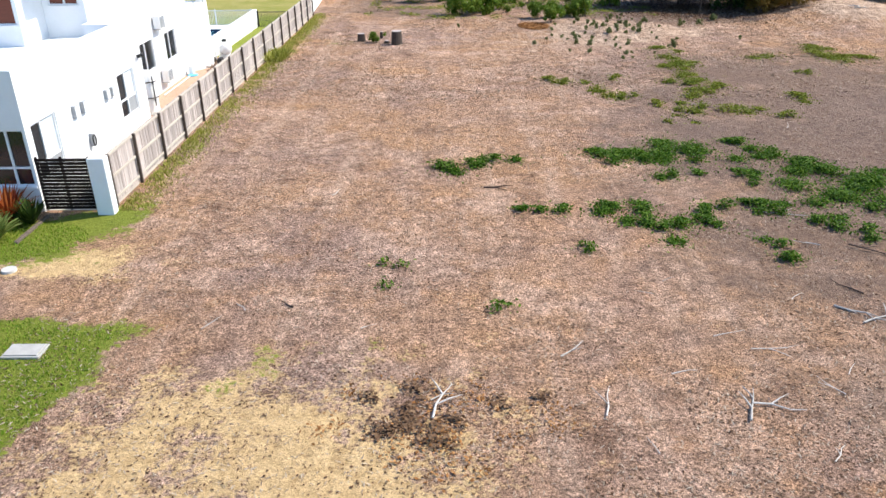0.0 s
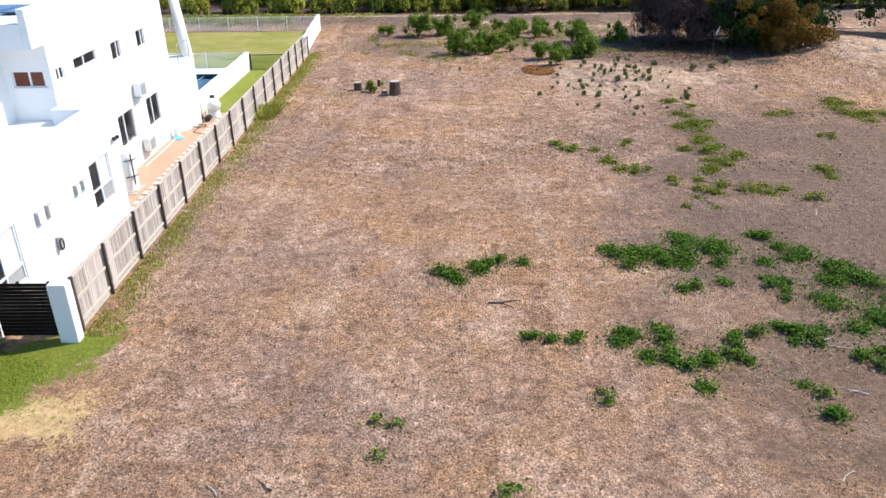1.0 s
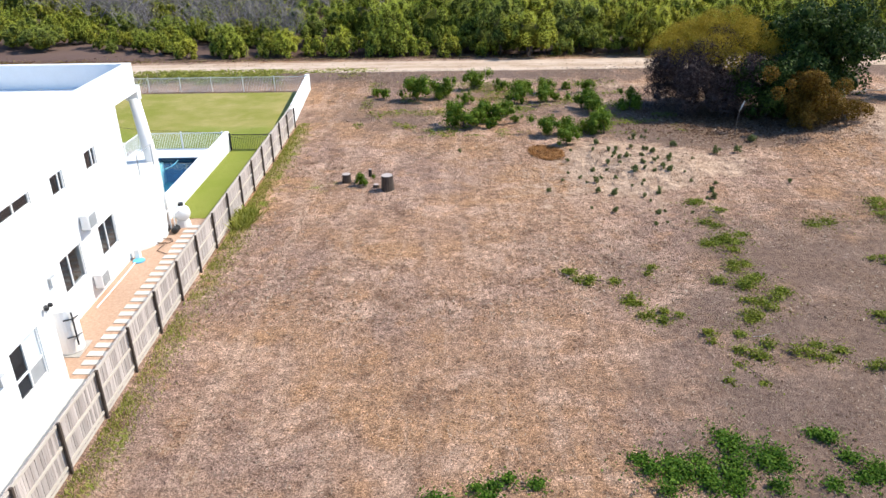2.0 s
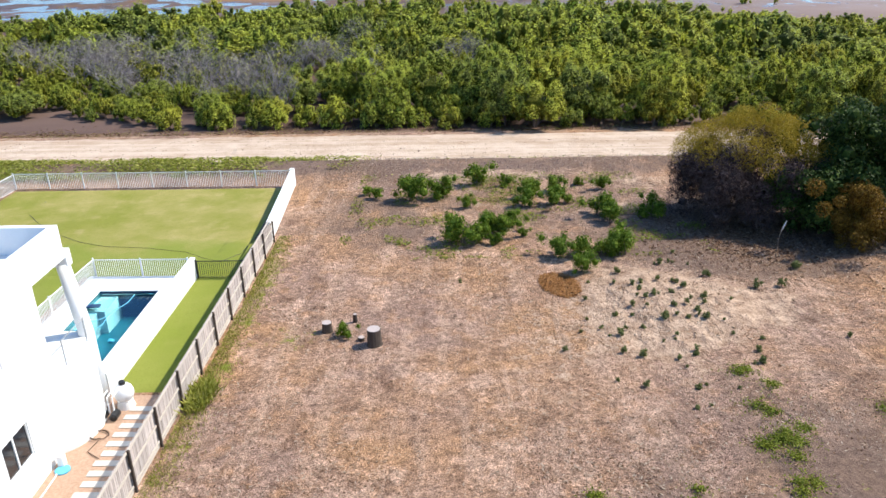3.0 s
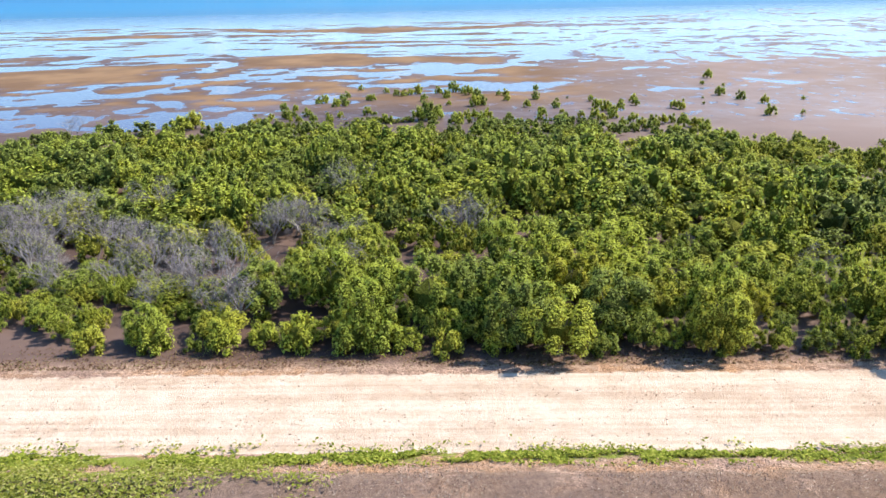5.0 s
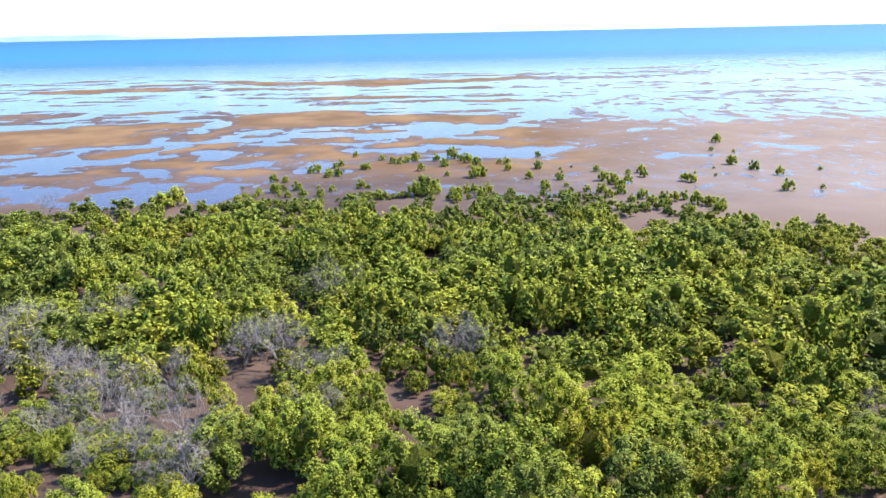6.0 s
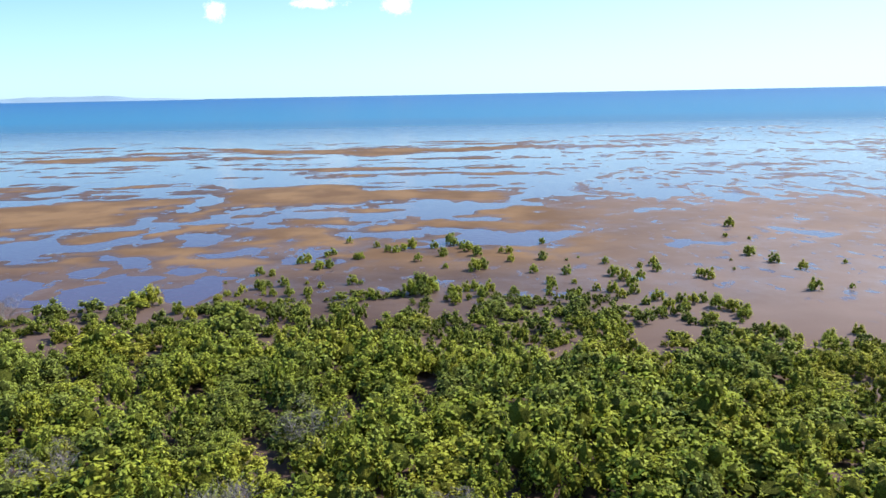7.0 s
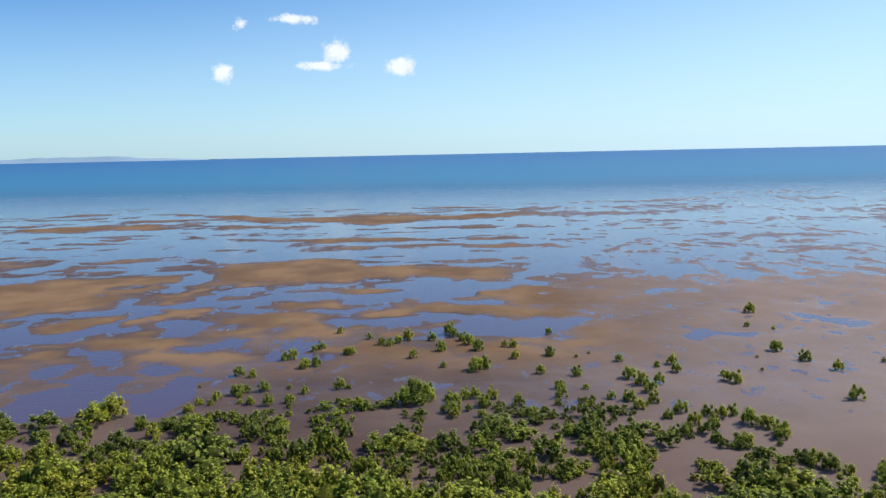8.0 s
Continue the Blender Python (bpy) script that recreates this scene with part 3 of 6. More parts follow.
def ground_at(x, y):
    return float(terrain(np.array([x]), np.array([y]))[0])


def axis(*pieces):
    out = []
    for lo, hi, n in pieces:
        out += list(np.linspace(lo, hi, n, endpoint=False))
    return np.array(out + [pieces[-1][1]])


def build_ground():
    xs = axis((-5000, -1000, 8), (-1000, -480, 14), (-480, -160, 56), (-160, -40, 72), (-40, 40, 112), (40, 120, 56), (120, 300, 100), (300, 480, 50), (480, 1000, 14), (1000, 5000, 8))
    ys = axis((-600, -20, 8), (-20, 4, 14), (4, 104, 136), (104, 225, 40), (225, 400, 124), (400, 700, 130), (700, 900, 40), (900, 5000, 20))
    gx, gy = np.meshgrid(xs, ys)
    z = terrain(gx, gy)
    nx, ny = len(xs), len(ys)
    i = np.arange(nx * ny).reshape(ny, nx)
    quads = np.stack([i[:-1, :-1], i[:-1, 1:], i[1:, 1:], i[1:, :-1]], -1).reshape(-1, 4)
    me = mesh_from("ground", np.stack([gx, gy, z], -1).reshape(-1, 3), quads.ravel(), np.arange(len(quads)) * 4)
    me.polygons.foreach_set("use_smooth", [True] * len(me.polygons))
    x, y = gx.ravel(), gy.ravel()
    spot = lambda cx, cy, rx, ry: np.exp(-((x - cx) / rx) ** 2 - ((y - cy) / ry) ** 2)
    n1, n2 = fbm(x / 5, y / 5, 41), fbm(x / 2.2, y / 2.2, 43)
    lawn = smooth(-7.2, -8.6, x + 1.2 * (n2 - 0.5) - 0.22 * (y - 14)) * smooth(17.0, 15.6, y + 2.0 * (n2 - 0.5)) + spot(-13.4, 20.8, 3.0, 1.7) + 0.8 * spot(-10.6, 22.4, 0.9, 0.7)
    strip = np.exp(-((x + 10.0) / 0.7) ** 2) * smooth(22, 24, y) * smooth(66, 60, y) * 0.8 * n2
    yv = y + 2.4 * (n1 - 0.5) + 1.2 * (n2 - 0.5)
    verge = smooth(83.0, 84.8, yv) * smooth(87.0, 85.6, yv) * (0.3 + 0.6 * n1) + smooth(74.5, 77, y) * smooth(86, 83, y) * smooth(-2, -22, x + 8 * (n1 - 0.5)) * (0.1 + 0.7 * n2)
    tufts = 0.75 * spot(-2.0, 14.6, 2.6, 0.9) * n2 + 0.6 * spot(-5.0, 13.6, 1.6, 0.8) * n2 + 0.75 * spot(-7.4, 51.3, 1.6, 1.3) * n1 + 0.22 * spot(12, 75, 4, 3) + 0.42 * spot(11.5, 38, 5, 8) * n1 + 0.55 * spot(-2.5, 15.2, 2.4, 1.0) * n2 + 0.4 * spot(0.6, 14.3, 1.4, 0.7) * n2
    green = 1.5 * np.clip(lawn, 0, 1) + strip + verge + tufts
    straw = 0.95 * spot(-3.4, 12.2, 4.6, 3.0) * (0.25 + n2) + 0.8 * spot(-10.5, 19.3, 2.4, 1.3) + 0.62 * spot(-6, 8, 5, 3) * (0.25 + n2) + 0.4 * spot(-8.6, 61, 1.2, 5) + 0.3 * (n1 - 0.4) * smooth(40, 20, y)
    sandy = 0.34 * spot(-7.0, 26, 3.4, 10) + 1.15 * spot(9.8, 53.5, 3.2, 5.2) + 0.7 * spot(14.5, 54, 4.5, 3.5) + 1.0 * spot(29.5, 59, 4.5, 6) + 0.42 * spot(4, 49, 3, 9) + 0.75 * spot(3, 76, 8, 1.4) + 0.6 * spot(13.5, 74, 3, 2.0) + 0.55 * spot(12.5, 69, 2.0, 1.6) + 0.35 * spot(2, 68, 8, 5) + 0.5 * smooth(97, 98.5, y) * smooth(102, 99, y)
    road = smooth(85.6, 86.8, y + 0.5 * (n2 - 0.5)) * smooth(98.0, 96.6, y + 0.6 * (n2 - 0.5))
    # Dark soil; spots by the wattle also put its shade into the ground colour.
    humus_and_shade = 0.50 * smooth(0, 12, x) * smooth(52, 40, y) + 0.36 * smooth(58, 66, y) * smooth(80, 76, y) + 0.4 * spot(17, 40, 6, 8) + 0.25 * spot(20, 50, 6, 5) + 0.4 * spot(13, 29, 8, 5) + 1.3 * spot(18.5, 63.5, 7, 6) + 0.9 * spot(15.5, 61, 5, 3.5) + 0.9 * smooth(75.5, 78, y) * smooth(82.5, 80.5, y) * (0.3 + n1) + 0.35 * spot(-4, 66, 4, 8) + 0.3 * spot(12, 20, 8, 4)
    film = 0.22 + 0.5 * smooth(10, 70, x - 0.1 * (y - 400)) * smooth(335, 385, y + 0.2 * (x - 60)) + 0.25 * smooth(380, 420, y) * smooth(10, -30, x) + 0.12 * spot(85, 215, 22, 30) - 0.5 * smooth(214, 200, y)
    mud = smooth(97.5, 101.5, y + 1.5 * (n2 - 0.5))
    dry = smooth(0.05, 0.16, z.ravel() - WATER_Z) * smooth(225, 260, y) * smooth(60, 10, x) + 0.30 * smooth(0.02, 0.13, z.ravel() - WATER_Z) * smooth(235, 275, y)
    for key, v in (("green", green), ("straw", straw), ("sandy", sandy), ("road", road), ("mud", mud), ("humus_and_shade", humus_and_shade), ("film", film), ("dry", np.clip(dry, 0, 1))):
        me.attributes.new(key, "FLOAT", "POINT").data.foreach_set("value", np.clip(v, 0, 1.6).astype(np.float32))
    me.materials.append(GROUND)
    tagged(new("ground", me), "bare brown lot, sandy track and tidal mud flat", "ground", kind="structure")


build_ground()
bm = bmesh.new()
v = [bm.verts.new(p) for p in ((-5000, 190, WATER_Z), (5000, 190, WATER_Z), (5000, 5000, WATER_Z), (-5000, 5000, WATER_Z))]
bm.faces.new(v)
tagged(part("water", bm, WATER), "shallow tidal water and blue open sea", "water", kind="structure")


# ---- the white house ----
house = thing("house", "white rendered two-storey house with flat roofs", "house", (-14, 34, 0))


def wall_with_holes(along, at0, at1, u0, u1, z0, z1, holes):
    """A wall slab: along 'x' or 'y', thickness at0..at1, with openings (u0, u1, z0, z1) cut through it."""
    bm = bmesh.new()
    put = (lambda a, b, c, d: add_box(bm, at0, a, c, at1, b, d)) if along == "y" else (lambda a, b, c, d: add_box(bm, a, at0, c, b, at1, d))
    cuts = sorted({u0, u1, *[h[0] for h in holes], *[h[1] for h in holes]})
    for a, b in zip(cuts, cuts[1:]):
        here = sorted((h[2], h[3]) for h in holes if h[0] <= a and h[1] >= b)
        z = z0
        for c, d in here:
            if c > z:
                put(a, b, z, c)
            z = d
        if z < z1:
            put(a, b, z, z1)
    bmesh.ops.remove_doubles(bm, verts=bm.verts, dist=0.001)
    bmesh.ops.recalc_face_normals(bm, faces=bm.faces)
    return bm


def ring_bm(b, u0, u1, z0, z1, fw, d0, d1):
    """A rectangular frame in one piece; b turns (u, u, z, z, depth, depth) into a box."""
    bm = bmesh.new()

    def corner(u, z, d):
        r = b(u, u, z, z, d, d)
        return bm.verts.new(r[:3])

    loops = []
    for g, d in ((0, d0), (fw, d0), (fw, d1), (0, d1)):
        loops.append([corner(u0 + g, z0 + g, d), corner(u1 - g, z0 + g, d), corner(u1 - g, z1 - g, d), corner(u0 + g, z1 - g, d)])
    for i in range(4):
        a, c = loops[i], loops[(i + 1) % 4]
        for k in range(4):
            bm.faces.new((a[k], a[(k + 1) % 4], c[(k + 1) % 4], c[k]))
    bmesh.ops.recalc_face_normals(bm, faces=bm.faces)
    return bm


def window(facing, at, u0, u1, z0, z1, mullions=(), transom=None, panes=None, sill=True):
    """A framed window in a wall; facing 'x' looks to +x, 'y' to -y. panes: a material for each light."""
    fw, dep = 0.05, 0.10
    if facing == "x":
        b = lambda a0, a1, c0, c1, d0, d1: (at - d1, a0, c0, at - d0, a1, c1)
    else:
        b = lambda a0, a1, c0, c1, d0, d1: (a0, at + d0, c0, a1, at + d1, c1)
    us = [u0, *mullions, u1]
    win = part("window", ring_bm(b, u0, u1, z0, z1, fw, 0.04, 0.04 + dep), WHITE_METAL, house, "white-framed window")
    for m in mullions:
        part("mullion", boxes(b(m - 0.035, m + 0.035, z0 + fw, z1 - fw, 0.045, 0.13)), WHITE_METAL, win)
        if transom:
            break
    if transom:
        part("transom", boxes(b(u0 + fw, u1 - fw, transom - 0.035, transom + 0.035, 0.048, 0.125)), WHITE_METAL, win)
    if sill:
        part("sill", boxes(b(u0 - 0.04, u1 + 0.04, z0 - 0.06, z0 - 0.004, -0.06, 0.16)), RENDER, win)
    zs = [z0, transom, z1] if transom else [z0, z1]
    k = 0
    for a, c in zip(us, us[1:]):
        for lo, hi in zip(zs, zs[1:]):
            m = (panes or [GLASS])[k % len(panes or [GLASS])]
            part("pane", boxes(b(a + 0.04, c - 0.04, lo + 0.04, hi - 0.04, 0.085, 0.095)), m, win)
            k += 1
    return win


SX, SX2, TOPX = -12.95, -14.35, -14.35
FX0 = -26.0
front_holes = [(-14.75, -13.03, 0.86, 2.67)]
part("wall", wall_with_holes("x", 23.0, 23.25, FX0, SX, 0, 4.45, front_holes), RENDER, house, "white rendered front wall")
side_holes = [(23.35, 24.95, 0.90, 2.70), (30.0, 31.65, 0.95, 2.67)]
part("wall", wall_with_holes("y", SX - 0.25, SX, 23.252, 32.6, 0, 4.45, side_holes), RENDER, house)
part("wall", boxes((FX0, 32.35, 0, SX - 0.252, 32.6, 4.448)), RENDER, house)
part("wall", wall_with_holes("y", SX2 - 0.25, SX2, 32.602, 42.6, 0, 3.6, [(36.15, 37.85, 1.28, 2.68), (39.45, 41.0, 1.25, 2.61)]), RENDER, house)
part("roof", boxes((FX0 + 0.2, 23.252, 3.6, SX - 0.252, 32.348, 3.88)), RENDER, house, "white flat lower roof behind a parapet")
part("wall", wall_with_holes("y", TOPX - 0.25, TOPX + 0.003, 31.852, 43.2, 3.602, 6.6, [(31.98, 32.6, 5.22, 5.69), (33.42, 35.4, 5.28, 5.73), (36.85, 37.8, 4.9, 5.67), (39.65, 40.6, 4.9, 5.67)]), RENDER, house, "white upper side wall")
part("wall", wall_with_holes("x", 31.6, 31.85, -16.4, TOPX + 0.003, 3.882, 6.6, [(-15.77, -14.6, 5.1, 5.7)]), RENDER, house)
part("wall", wall_with_holes("x", 29.7, 29.95, FX0, -16.0, 3.882, 6.6, [(-17.1, -16.12, 4.67, 6.1)]), RENDER, house)
part("wall", boxes((-16.25, 29.952, 3.882, -16.002, 31.848, 6.6)), RENDER, house)
part("wall", wall_with_holes("x", 42.95, 43.2, FX0, TOPX - 0.252, 0, 6.6, [(-18.5, -15.2, 3.75, 6.0)]), RENDER, house)
part("wall", boxes((FX0 - 0.25, 23.0, 0, FX0 - 0.002, 43.2, 6.6)), RENDER, house)
part("floor", boxes((FX0, 32.602, 3.25, SX2 - 0.252, 42.948, 3.45)), CONCRETE, house)
part("wall_cap", boxes((TOPX + 0.004, 31.0, 3.882, SX - 0.252, 32.348, 4.446)), RENDER, house)
# upper roof: a deck inside a deep white fascia, running on over the balcony
part("roof", boxes((FX0, 31.0, 6.602, TOPX - 0.25, 45.35, 6.85)), RENDER, house, "white flat upper roof deck")
part("fascia", boxes((TOPX - 0.248, 30.75, 6.604, TOPX + 0.02, 45.62, 7.93), bevel=0.012), RENDER, house, "deep white roof fascia")
part("fascia", boxes((FX0, 45.352, 6.604, TOPX - 0.25, 45.618, 7.928), bevel=0.012), RENDER, house)
part("fascia", boxes((FX0, 30.752, 6.604, TOPX - 0.25, 30.998, 7.45), bevel=0.012), RENDER, house)
for k in range(3):
    sp = part("solar_panel", boxes((-18.6 - 1.75 * k, 36.7, 6.95, -16.95 - 1.75 * k, 38.9, 6.99)), surf("solar_cells", (0.02, 0.045, 0.16), (0.03, 0.065, 0.22), 3.0, 0.15, 0.02, 0.001) if not k else sp_mat, house, "blue solar panel")
    sp_mat = sp.data.materials[0]
    for x in (-18.5, -17.15):
        part("bracket", boxes((x - 1.75 * k, 36.8, 6.85, x + 0.1 - 1.75 * k, 38.8, 6.948)), PLASTIC_GREY, sp)
window("x", SX, 23.35, 24.95, 0.90, 2.70, (24.0,), 1.42, [DARK_GLASS, DARK_GLASS, PLASTIC_GREY, BLIND], False)
window("x", SX, 30.0, 31.65, 0.95, 2.67, (30.78,), 1.62, [DARK_GLASS, DARK_GLASS, PLASTIC_GREY, BLIND], False)
window("x", SX2, 36.15, 37.85, 1.28, 2.68, (36.85,), None, [DARK_GLASS, GLASS], False)
window("x", SX2, 39.45, 41.0, 1.25, 2.61, (40.15,), None, [DARK_GLASS], False)
window("x", TOPX, 31.98, 32.6, 5.22, 5.69, (32.29,), None, [DARK_GLASS], False)
window("x", TOPX, 33.42, 35.4, 5.28, 5.73, (34.35,), None, [DARK_GLASS], False)
window("x", TOPX, 36.85, 37.8, 4.9, 5.67, (37.5,), None, [DARK_GLASS, DARK_GLASS], False)
window("x", TOPX, 39.65, 40.6, 4.9, 5.67, (40.3,), None, [DARK_GLASS, DARK_GLASS], False)
window("y", 23.0, -14.75, -13.03, 0.86, 2.67, (-13.6,), 1.45, [DARK_GLASS])
window("y", 31.6, -15.77, -14.6, 5.1, 5.7, (-15.15,), None, [BROWN_SHUTTER])
window("y", 29.7, -17.1, -16.12, 4.67, 6.1, (), None, [BROWN_SHUTTER])
# balcony block with a rounded corner, slab, rail and column
bm = bmesh.new()
ring = []
for k in range(33):
    t = radians(-90 + 180 * k / 32)
    ring.append((-15.0 + 1.42 * math.cos(t), 44.15 + 1.78 * math.sin(t)))
ring += [(-19.5, 45.93), (-19.5, 42.37)]
lo = [bm.verts.new((x, y, -0.1)) for x, y in ring]
hi = [bm.verts.new((x, y, 3.3)) for x, y in ring]
bm.faces.new(hi)
for k in range(len(ring)):
    bm.faces.new((lo[k], lo[(k + 1) % len(ring)], hi[(k + 1) % len(ring)], hi[k]))
bmesh.ops.recalc_face_normals(bm, faces=bm.faces)
drum = part("balcony", bm, RENDER, house, "white balcony block with a rounded end")
drum.data.polygons.foreach_set("use_smooth", [len(f.vertices) == 4 for f in drum.data.polygons])
bm = bmesh.new()
add_tube(bm, [(-14.25, 45.75, 0), (-14.27, 45.75, 3.4), (-14.56, 45.75, 6.3)], [0.30, 0.29, 0.25], 20)
part("column", bm, RENDER, house, "tapered round white column", True)
part("capital", boxes((-14.88, 45.624, 6.2, -14.30, 46.02, 6.85), bevel=0.02), RENDER, house)
balustrade = part("balustrade", boxes((-13.98, 43.4, 4.28, -13.95, 45.2, 4.31), (-19.0, 42.52, 4.28, -14.9, 42.55, 4.31)), PLASTIC_GREY, house, "thin grey metal handrail")
for x, y in ((-13.965, 43.45), (-13.965, 45.15), (-14.95, 42.535), (-17.2, 42.535)):
    part("baluster", boxes((x - 0.02, y - 0.02, 3.28, x + 0.02, y + 0.02, 4.28)), PLASTIC_GREY, balustrade)
door = part("sliding_door", ring_bm(lambda a0, a1, c0, c1, d0, d1: (a0, 43.0 + d0, c0, a1, 43.0 + d1, c1), -18.5, -15.2, 3.75, 6.0, 0.08, 0.0, 0.1), WHITE_METAL, house, "white-framed sliding balcony door")
part("mullion", boxes((-16.9, 43.0, 3.83, -16.82, 43.1, 5.92)), WHITE_METAL, door)
for x0, x1 in ((-18.42, -16.9), (-16.82, -15.28)):
    part("pane", boxes((x0, 43.04, 3.83, x1, 43.05, 5.92)), DARK_GLASS, door)


def air_conditioner(y, z, x, bracket=True):
    ac = thing("air_conditioner", "white outdoor air-conditioning unit on the house wall", "air conditioner", (x + 0.2, y, z), "air conditioners")
    part("casing", boxes((x + 0.06, y - 0.42, z, x + 0.38, y + 0.42, z + 0.62), bevel=0.02), WHITE_METAL, ac)
    bm = bmesh.new()
    for k in range(12):
        add_box(bm, x + 0.384, y - 0.36, z + 0.06 + k * 0.042, x + 0.40, y + 0.22, z + 0.082 + k * 0.042)
    part("grille", bm, PLASTIC_GREY, ac, "grey slotted grille")
    for dy in (-0.36, 0.31):
        part("bracket", boxes((x, y + dy, z - 0.05, x + 0.36, y + dy + 0.05, z - 0.004)), PLASTIC_GREY, ac)
    return ac


air_conditioner(38.55, 3.05, SX2)
air_conditioner(38.55, 0.50, SX2)


def wall_box(y, z, x, w, h):
    b = thing("wall_box", "small grey meter box on the white wall", "meter box", (x, y, z), "meter boxes")
    part("box", boxes((x - 0.01, y - w / 2, z, x + 0.12, y + w / 2, z + h), bevel=0.01), PLASTIC_GREY, b)
    part("lid", boxes((x + 0.122, y - w / 2 + 0.03, z + 0.03, x + 0.135, y + w / 2 - 0.03, z + h - 0.03)), WHITE_METAL, b)


wall_box(26.2, 2.15, SX, 0.34, 0.42)
wall_box(26.85, 2.15, SX, 0.32, 0.40)
wall_box(28.8, 2.1, SX, 0.30, 0.36)
wall_box(29.3, 2.1, SX, 0.26, 0.34)
wall_box(35.3, 2.15, SX2, 0.34, 0.36)
tap = thing("hose_reel", "dark hose hanging on a reel by the wall", "hose reel", (SX + 0.1, 26.9, 0.9))
part("bracket", boxes((SX, 26.85, 0.9, SX + 0.16, 26.95, 1.35)), PLASTIC_GREY, tap)
part("coil", tube([(SX + 0.16, 26.9 + 0.11 * math.cos(k * 0.7), 1.12 + 0.19 * math.sin(k * 0.7)) for k in range(10)], [0.03] * 10, 6), PLASTIC_BLACK, tap)
flood = thing("security_light", "small twin security light under the wall top", "lamp", (SX + 0.1, 32.3, 2.95))
part("base", boxes((SX - 0.02, 32.25, 2.9, SX + 0.075, 32.35, 3.02)), PLASTIC_BLACK, flood)
for dy in (-0.12, 0.12):
    part("head", boxes((SX + 0.07, 32.3 + dy - 0.06, 2.93, SX + 0.2, 32.3 + dy + 0.06, 3.05), bevel=0.015), PLASTIC_BLACK, flood)

heater = thing("water_heater", "white cylindrical hot-water tank strapped by the house wall", "water heater", (-13.7, 34.45, 0))
part("tank", tube([(-13.7, 34.45, 0.06), (-13.7, 34.45, 0.1), (-13.7, 34.45, 1.78), (-13.7, 34.45, 1.86)], [0.44, 0.46, 0.46, 0.34], 24), WHITE_METAL, heater, shade=False)
part("base", boxes((-14.2, 33.9, 0.0, -13.2, 35.0, 0.055)), CONCRETE, heater)
for z in (0.75, 1.45):
    part("pipe", tube([(-13.5, 34.0, z), (-13.26, 34.14, z), (-13.16, 34.4, z)], [0.025] * 3, 6), PLASTIC_BLACK, heater, "black pipe")
part("pipe", tube([(-13.24, 34.16, 0.4), (-13.24, 34.16, 1.7)], [0.03, 0.03], 6), PLASTIC_BLACK, heater)

# side yard
tagged(part("gravel_path", boxes((SX2, 32.602, 0.0, -11.05, 46.3, 0.02)), GRAVEL), "orange gravel side path", "path", kind="structure")
tagged(part("concrete_strip", boxes((SX, 23.1, 0.0, -11.1, 32.6, 0.025)), PAVER), "pale concrete side path", "path", kind="structure")
paving = thing("stepping_pavers", "row of pale rectangular stepping pavers in gravel", "pavers", (-12.3, 39, 0.02))
bm = boxes((-0.66, -0.155, 0, 0.66, 0.155, 0.035), bevel=0.012)
first = part("paver", bm, PAVER, paving)
first.matrix_parent_inverse, first.location = Matrix(), (-0.02, -6.0, 0)
for k in range(1, 23):
    o = first.copy()
    scene.collection.objects.link(o)
    o.location = (0.03 * math.sin(k * 2.3), -6.0 + 0.56 * k, 0)
pipe = thing("white_pipe", "white drain pipe lying along the house wall", "pipe", (-14.1, 40, 0.05))
part("pipe", tube([(-14.05, 37.4, 0.05), (-14.02, 40.0, 0.05), (-14.05, 41.9, 0.05)], [0.03] * 3, 8), WHITE_METAL, pipe)
cap = thing("blue_cover", "light blue plastic cover on the gravel", "plastic cover", (-14.0, 41.7, 0.02))
part("cover", tube([(-13.95, 41.6, 0.02), (-13.95, 41.6, 0.07), (-13.95, 41.6, 0.09)], [0.27, 0.27, 0.2], 16), PLASTIC_BLUE, cap)
part("box", boxes((-14.2, 41.75, 0.02, -13.95, 42.0, 0.5), bevel=0.02), WHITE_METAL, cap)

pump = thing("pool_filter", "white round pool filter with pumps and pipes", "pool filter", (-13.35, 45.3, 0))
bm = bmesh.new()
bmesh.ops.create_uvsphere(bm, u_segments=20, v_segments=12, radius=0.4, matrix=Matrix.Translation((-13.2, 45.55, 0.68)) @ Matrix.Diagonal((1, 1, 1.05, 1)))
part("tank", bm, WHITE_METAL, pump, "white spherical tank", True)
part("stand", tube([(-13.2, 45.55, 0), (-13.2, 45.55, 0.35)], [0.36, 0.30], 16), WHITE_METAL, pump)
part("valve", tube([(-13.2, 45.55, 1.06), (-13.2, 45.55, 1.2)], [0.14, 0.12], 12), PLASTIC_BLACK, pump, "black valve cap")
for x, y in ((-13.75, 44.7), (-13.3, 44.7)):
    part("pump", tube([(x, y - 0.25, 0.18), (x, y - 0.2, 0.18), (x, y + 0.2, 0.18), (x, y + 0.25, 0.18)], [0.10, 0.16, 0.16, 0.10], 12), PLASTIC_BLACK, pump, "black pump motor")
for x in (-13.75, -13.55, -13.35):
    part("pipe", tube([(x, 44.8, 0.2), (x, 44.85, 0.9), (x + 0.1, 45.2, 1.0)], [0.035] * 3, 8), WHITE_METAL, pump, "white pipe")
hose = thing("coiled_hose", "brown garden hose coiled on gravel", "hose", (-13.3, 43.6, 0.04))
part("hose", tube([(-13.45 + 0.35 * math.cos(k * 0.5), 43.55 + 0.3 * math.sin(k * 0.5), 0.05 + 0.004 * k) for k in range(24)] + [(-13.5, 42.6, 0.05), (-12.9, 42.2, 0.06)], [0.018] * 26, 5), DARK_STICK, hose)

